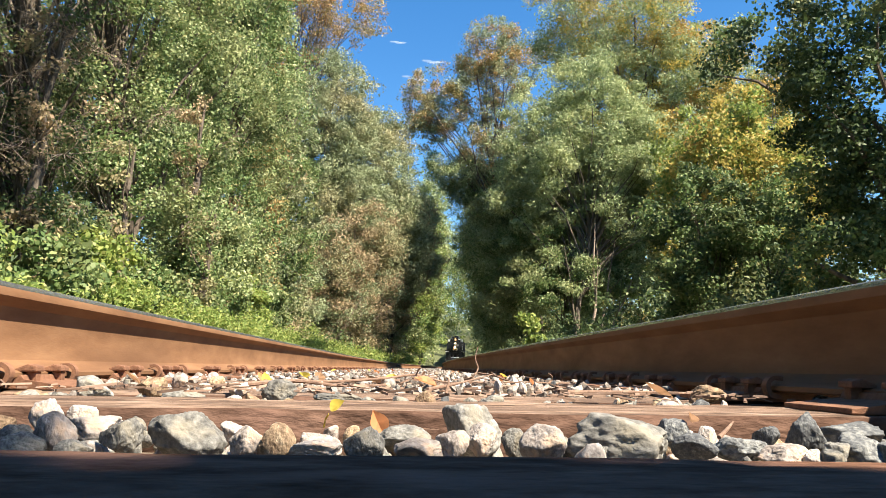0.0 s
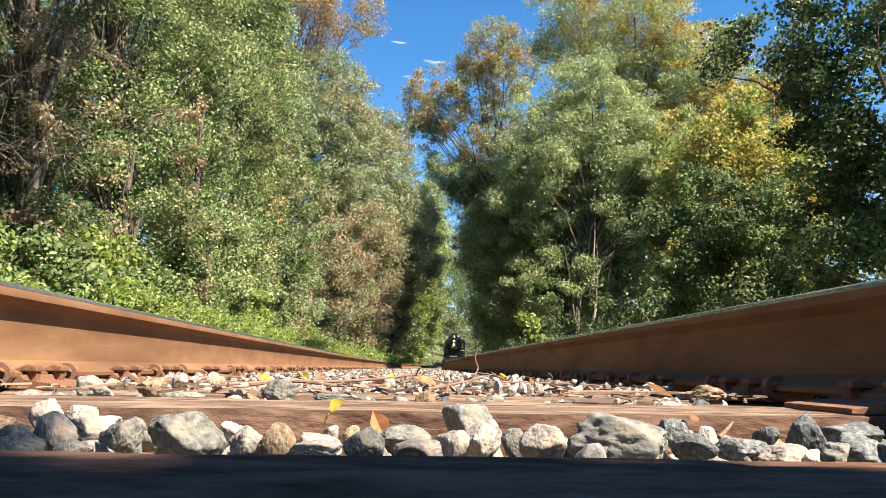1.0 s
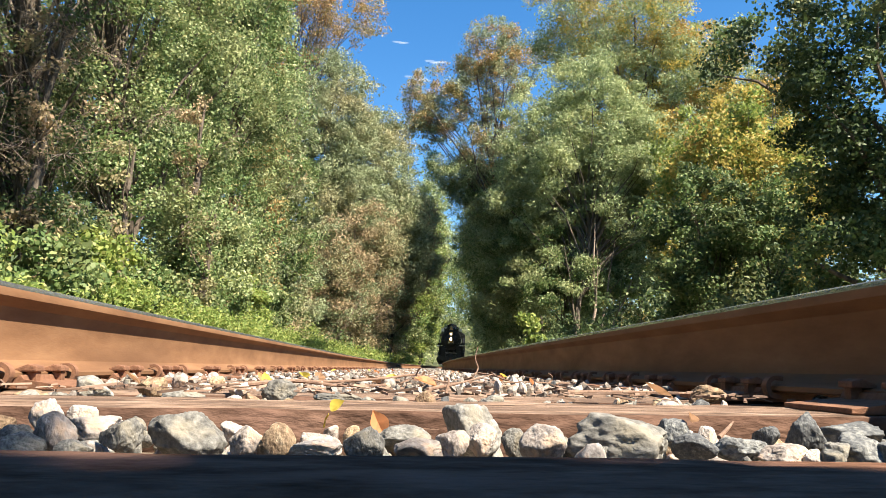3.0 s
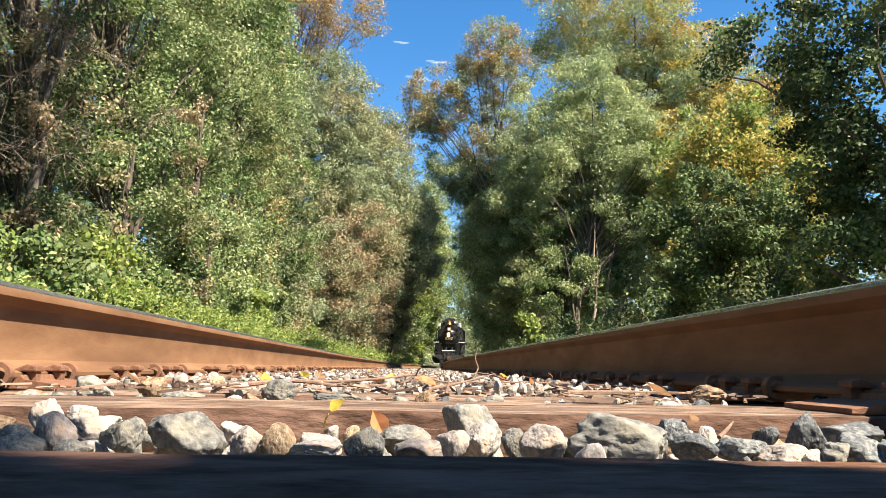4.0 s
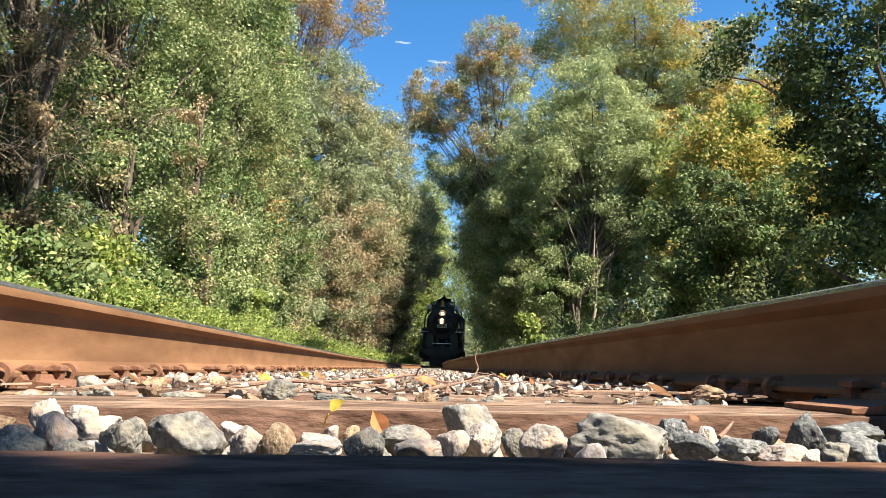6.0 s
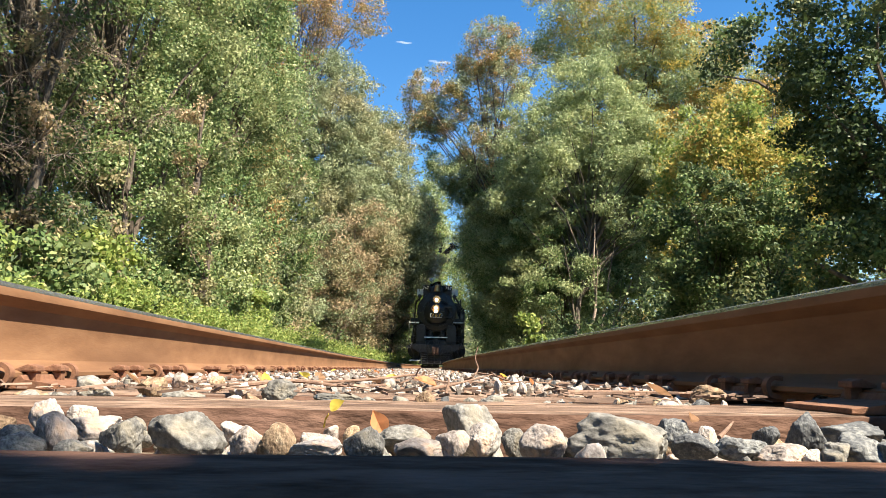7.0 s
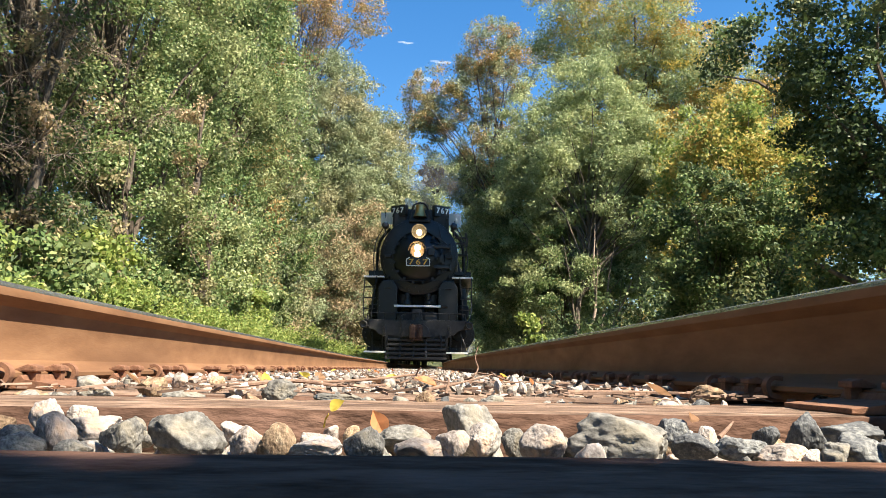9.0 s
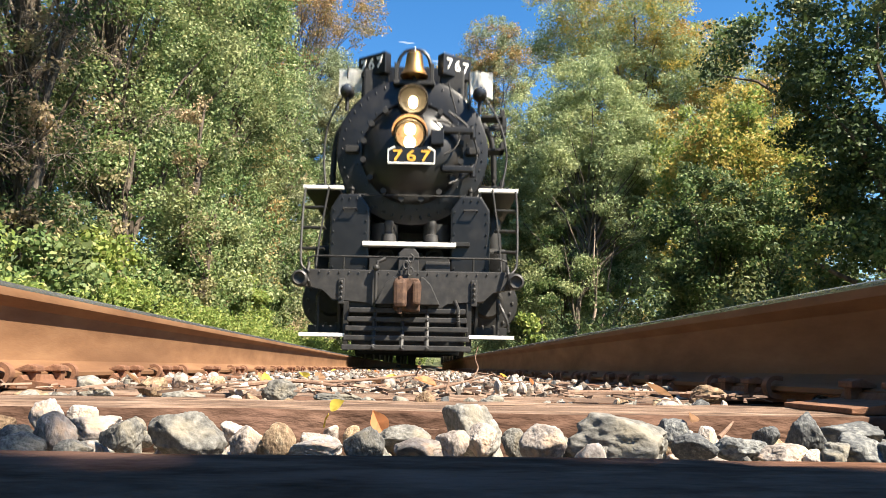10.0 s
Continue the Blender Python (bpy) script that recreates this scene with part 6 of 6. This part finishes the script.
fallen_leaf(pose(0.322, 0.86, 0.0, 40, 30, 10), 0.018, 0.014, LEAF_FALL_B, "dry brown leaf among the stones", 0.7)
fallen_leaf(pose(-0.30, 1.85, 0.02, 60, 0, 30), 0.03, 0.02, LEAF_FALL_Y, "small yellow fallen leaf on the ballast", 0.4)
fallen_leaf(pose(-0.52, 1.6, 0.02, 40, 0, 100), 0.04, 0.025, LEAF_FALL_B, "brown fallen leaf by the rail", 0.4)
lrng = random.Random(9)
for i in range(26):
    s = lrng.uniform(1.5, 9)
    p = on_track(s, lrng.uniform(-0.6, 0.6), 0.014)
    fallen_leaf(Matrix.Translation(p) @ pose(0, 0, 0, lrng.uniform(-40, 60), lrng.uniform(-30, 30), lrng.uniform(0, 360)), lrng.uniform(0.03, 0.06), lrng.uniform(0.02, 0.04),
                lrng.choice((LEAF_FALL, LEAF_FALL_B, LEAF_FALL_B, LEAF_FALL_Y)), "dry fallen leaf lying on the ballast", 0.4)

# ---- small high clouds ----
CLOUDS = []
for k, (x, y, w) in enumerate(((25.0, 640.0, 9.0), (-6.0, 655.0, 6.0), (10.0, 670.0, 12.0))):
    z = (0.405, 0.43, 0.38)[k] * y
    b = random.Random(k)
    bm = bmesh.new()
    for i in range(4):
        c = Vector(((i - 1.5) * 0.42 * w, 0, b.gauss(0, 0.07) * w))
        ball(c, w * b.uniform(0.14, 0.26), bm, (2.4, 1, 0.35), 20, 12)
    ob = part("cloud", bm, CLOUD, smooth=True)
    ob.matrix_basis = Matrix.Translation((x, y, z))
    tagged(ob, "small thin white cloud in the blue sky", "cloud", "small clouds")
    CLOUDS.append((ob, x, y, z))
# ---- what moves ----
SPEED = 10.8


def train_at(t):
    return 10.3 + SPEED * (10.0 - t)


def chord_pose(s, length, off, z):
    """A pose on the curve for something whose ends are length apart."""
    a, b = on_track(s + length * 0.15, off, z), on_track(s + length * 0.85, off, z)
    d = (b - a).normalized()
    p = a - d * length * 0.15
    return Matrix.Translation(p) @ pose(0, 0, 0, 0, 0, -math.degrees(math.atan2(d.x, d.y)))


def puff(r, seed, mat, label):
    """A torn billow of a few overlapping lobes, thin enough to see through."""
    bm = bmesh.new()
    b = random.Random(seed)
    for i in range(2):
        c = Vector((0.55 * (2 * i - 1) * b.uniform(0.5, 1), 0, b.gauss(0, 0.6))) * r
        q = r * b.uniform(0.55, 0.85)
        ret = bmesh.ops.create_icosphere(bm, subdivisions=3, radius=q, matrix=Matrix.Translation(c))
        for v in ret["verts"]:
            v.co += (v.co - c).normalized() * q * 0.8 * noise.noise(v.co * (1.5 / r) + Vector((seed, i, 0)))
    ob = part("steam_puff", bm, mat, smooth=True)
    return tagged(ob, label, "steam", "drifting steam", "stuff")


PUFFS = []
for i in range(20):
    PUFFS.append((puff(0.4 + 0.09 * (i % 4), 40 + i, SMOKE, "thin grey smoke hanging above the track"), 4.9 + 0.19 * i))
# the plume that stands over the stack while it blows: place beside the train's front, size
PLUME = [(puff(r, 140 + i, STEAM, "dense white steam blown from the stack"), x, y, z) for i, (x, y, z, r) in enumerate((
    (-0.44, 2.5, 4.5, 0.13), (-0.36, 2.5, 4.74, 0.15), (-0.24, 2.6, 5.0, 0.15), (-0.14, 2.8, 5.3, 0.15), (-0.06, 3.0, 5.62, 0.14)))]
COCK = [(puff(0.13, 90 + i, STEAM, "small white jet of steam beside a cylinder"), 8.5 + 0.2 * i) for i in range(4)]


def puff_place(t, t0, k, start=(0, 2.75, 4.1), lift=1.0):
    """In its pipe until it leaves at t0; then it hangs in the air, rises and spreads as the train runs on."""
    if t <= t0:
        return chord_pose(train_at(t), 13.0, 0.03, RAIL_TOP) @ pose(*start)
    a = (chord_pose(train_at(t0), 13.0, 0.03, RAIL_TOP) @ pose(*start)).translation
    u = t - t0
    go = 1 - math.exp(-2.2 * u)
    side = math.sin(k * 2.4) * 0.45 + 0.15
    return Matrix.Translation(a + Vector((side * u - 0.35 * go, -2.6 * go + math.cos(k * 1.7) * 0.4 * u, lift * (2.2 * go + 1.9 * u)))) @ pose(0, 0, 0, 10 * u, 8 * u, 15 * u + 40 * k)


def plume_place(t, k, x, y, z):
    """Inside the stack until the steam is let out, then boiling in its place above it, and gone down again at the end."""
    a = min(max((t - 6.1 - 0.08 * k) / 0.5, 0), 1) * min(max((9.75 - 0.06 * k - t) / 0.45, 0), 1)
    a = a * a * (3 - 2 * a)
    w = 0.05 * (1 + k * 0.5)
    p = Vector((0, 2.75, 3.7)).lerp(Vector((x + w * math.sin(3.1 * t + k), y, z + w * math.sin(4.3 * t + 2 * k))), a)
    return chord_pose(train_at(t), 13.0, 0.03, RAIL_TOP) @ pose(p.x, p.y, p.z, 30 * math.sin(1.3 * t + k), 0, 50 * math.sin(0.9 * t + 2 * k))


def motions():
    for k, (ob, x, y, z) in enumerate(PLUME):
        walk(ob, [(i * 0.1, plume_place(i * 0.1, k, x, y, z)) for i in range(101)])
    for ob, x, y, z in CLOUDS:
        walk(ob, [(0.0, pose(x, y, z)), (10.0, pose(x + 7.5, y, z))])
    for k, (ob, t0) in enumerate(PUFFS):
        walk(ob, [(i * 0.1, puff_place(i * 0.1, t0, k)) for i in range(101)])
    for k, (ob, t0) in enumerate(COCK):
        walk(ob, [(i * 0.1, puff_place(i * 0.1, t0, k, (1.5, 1.5, 0.42), 0.12)) for i in range(101)])
    walk(LOCO, [(i * 0.25, chord_pose(train_at(i * 0.25), 13.0, 0.03, RAIL_TOP)) for i in range(41)])
    walk(TENDER, [(i * 0.25, chord_pose(train_at(i * 0.25) + 15.2, 13.0, 0.0, RAIL_TOP)) for i in range(41)])
    for w, y, r in wheelsets + TENDER_WHEELS:
        n = 301 if r < 0.5 else 151
        walk(w, [(10.0 * i / (n - 1), pose(0, y, r, math.degrees(SPEED * 10.0 * i / (n - 1) / r))) for i in range(n)])


motions()
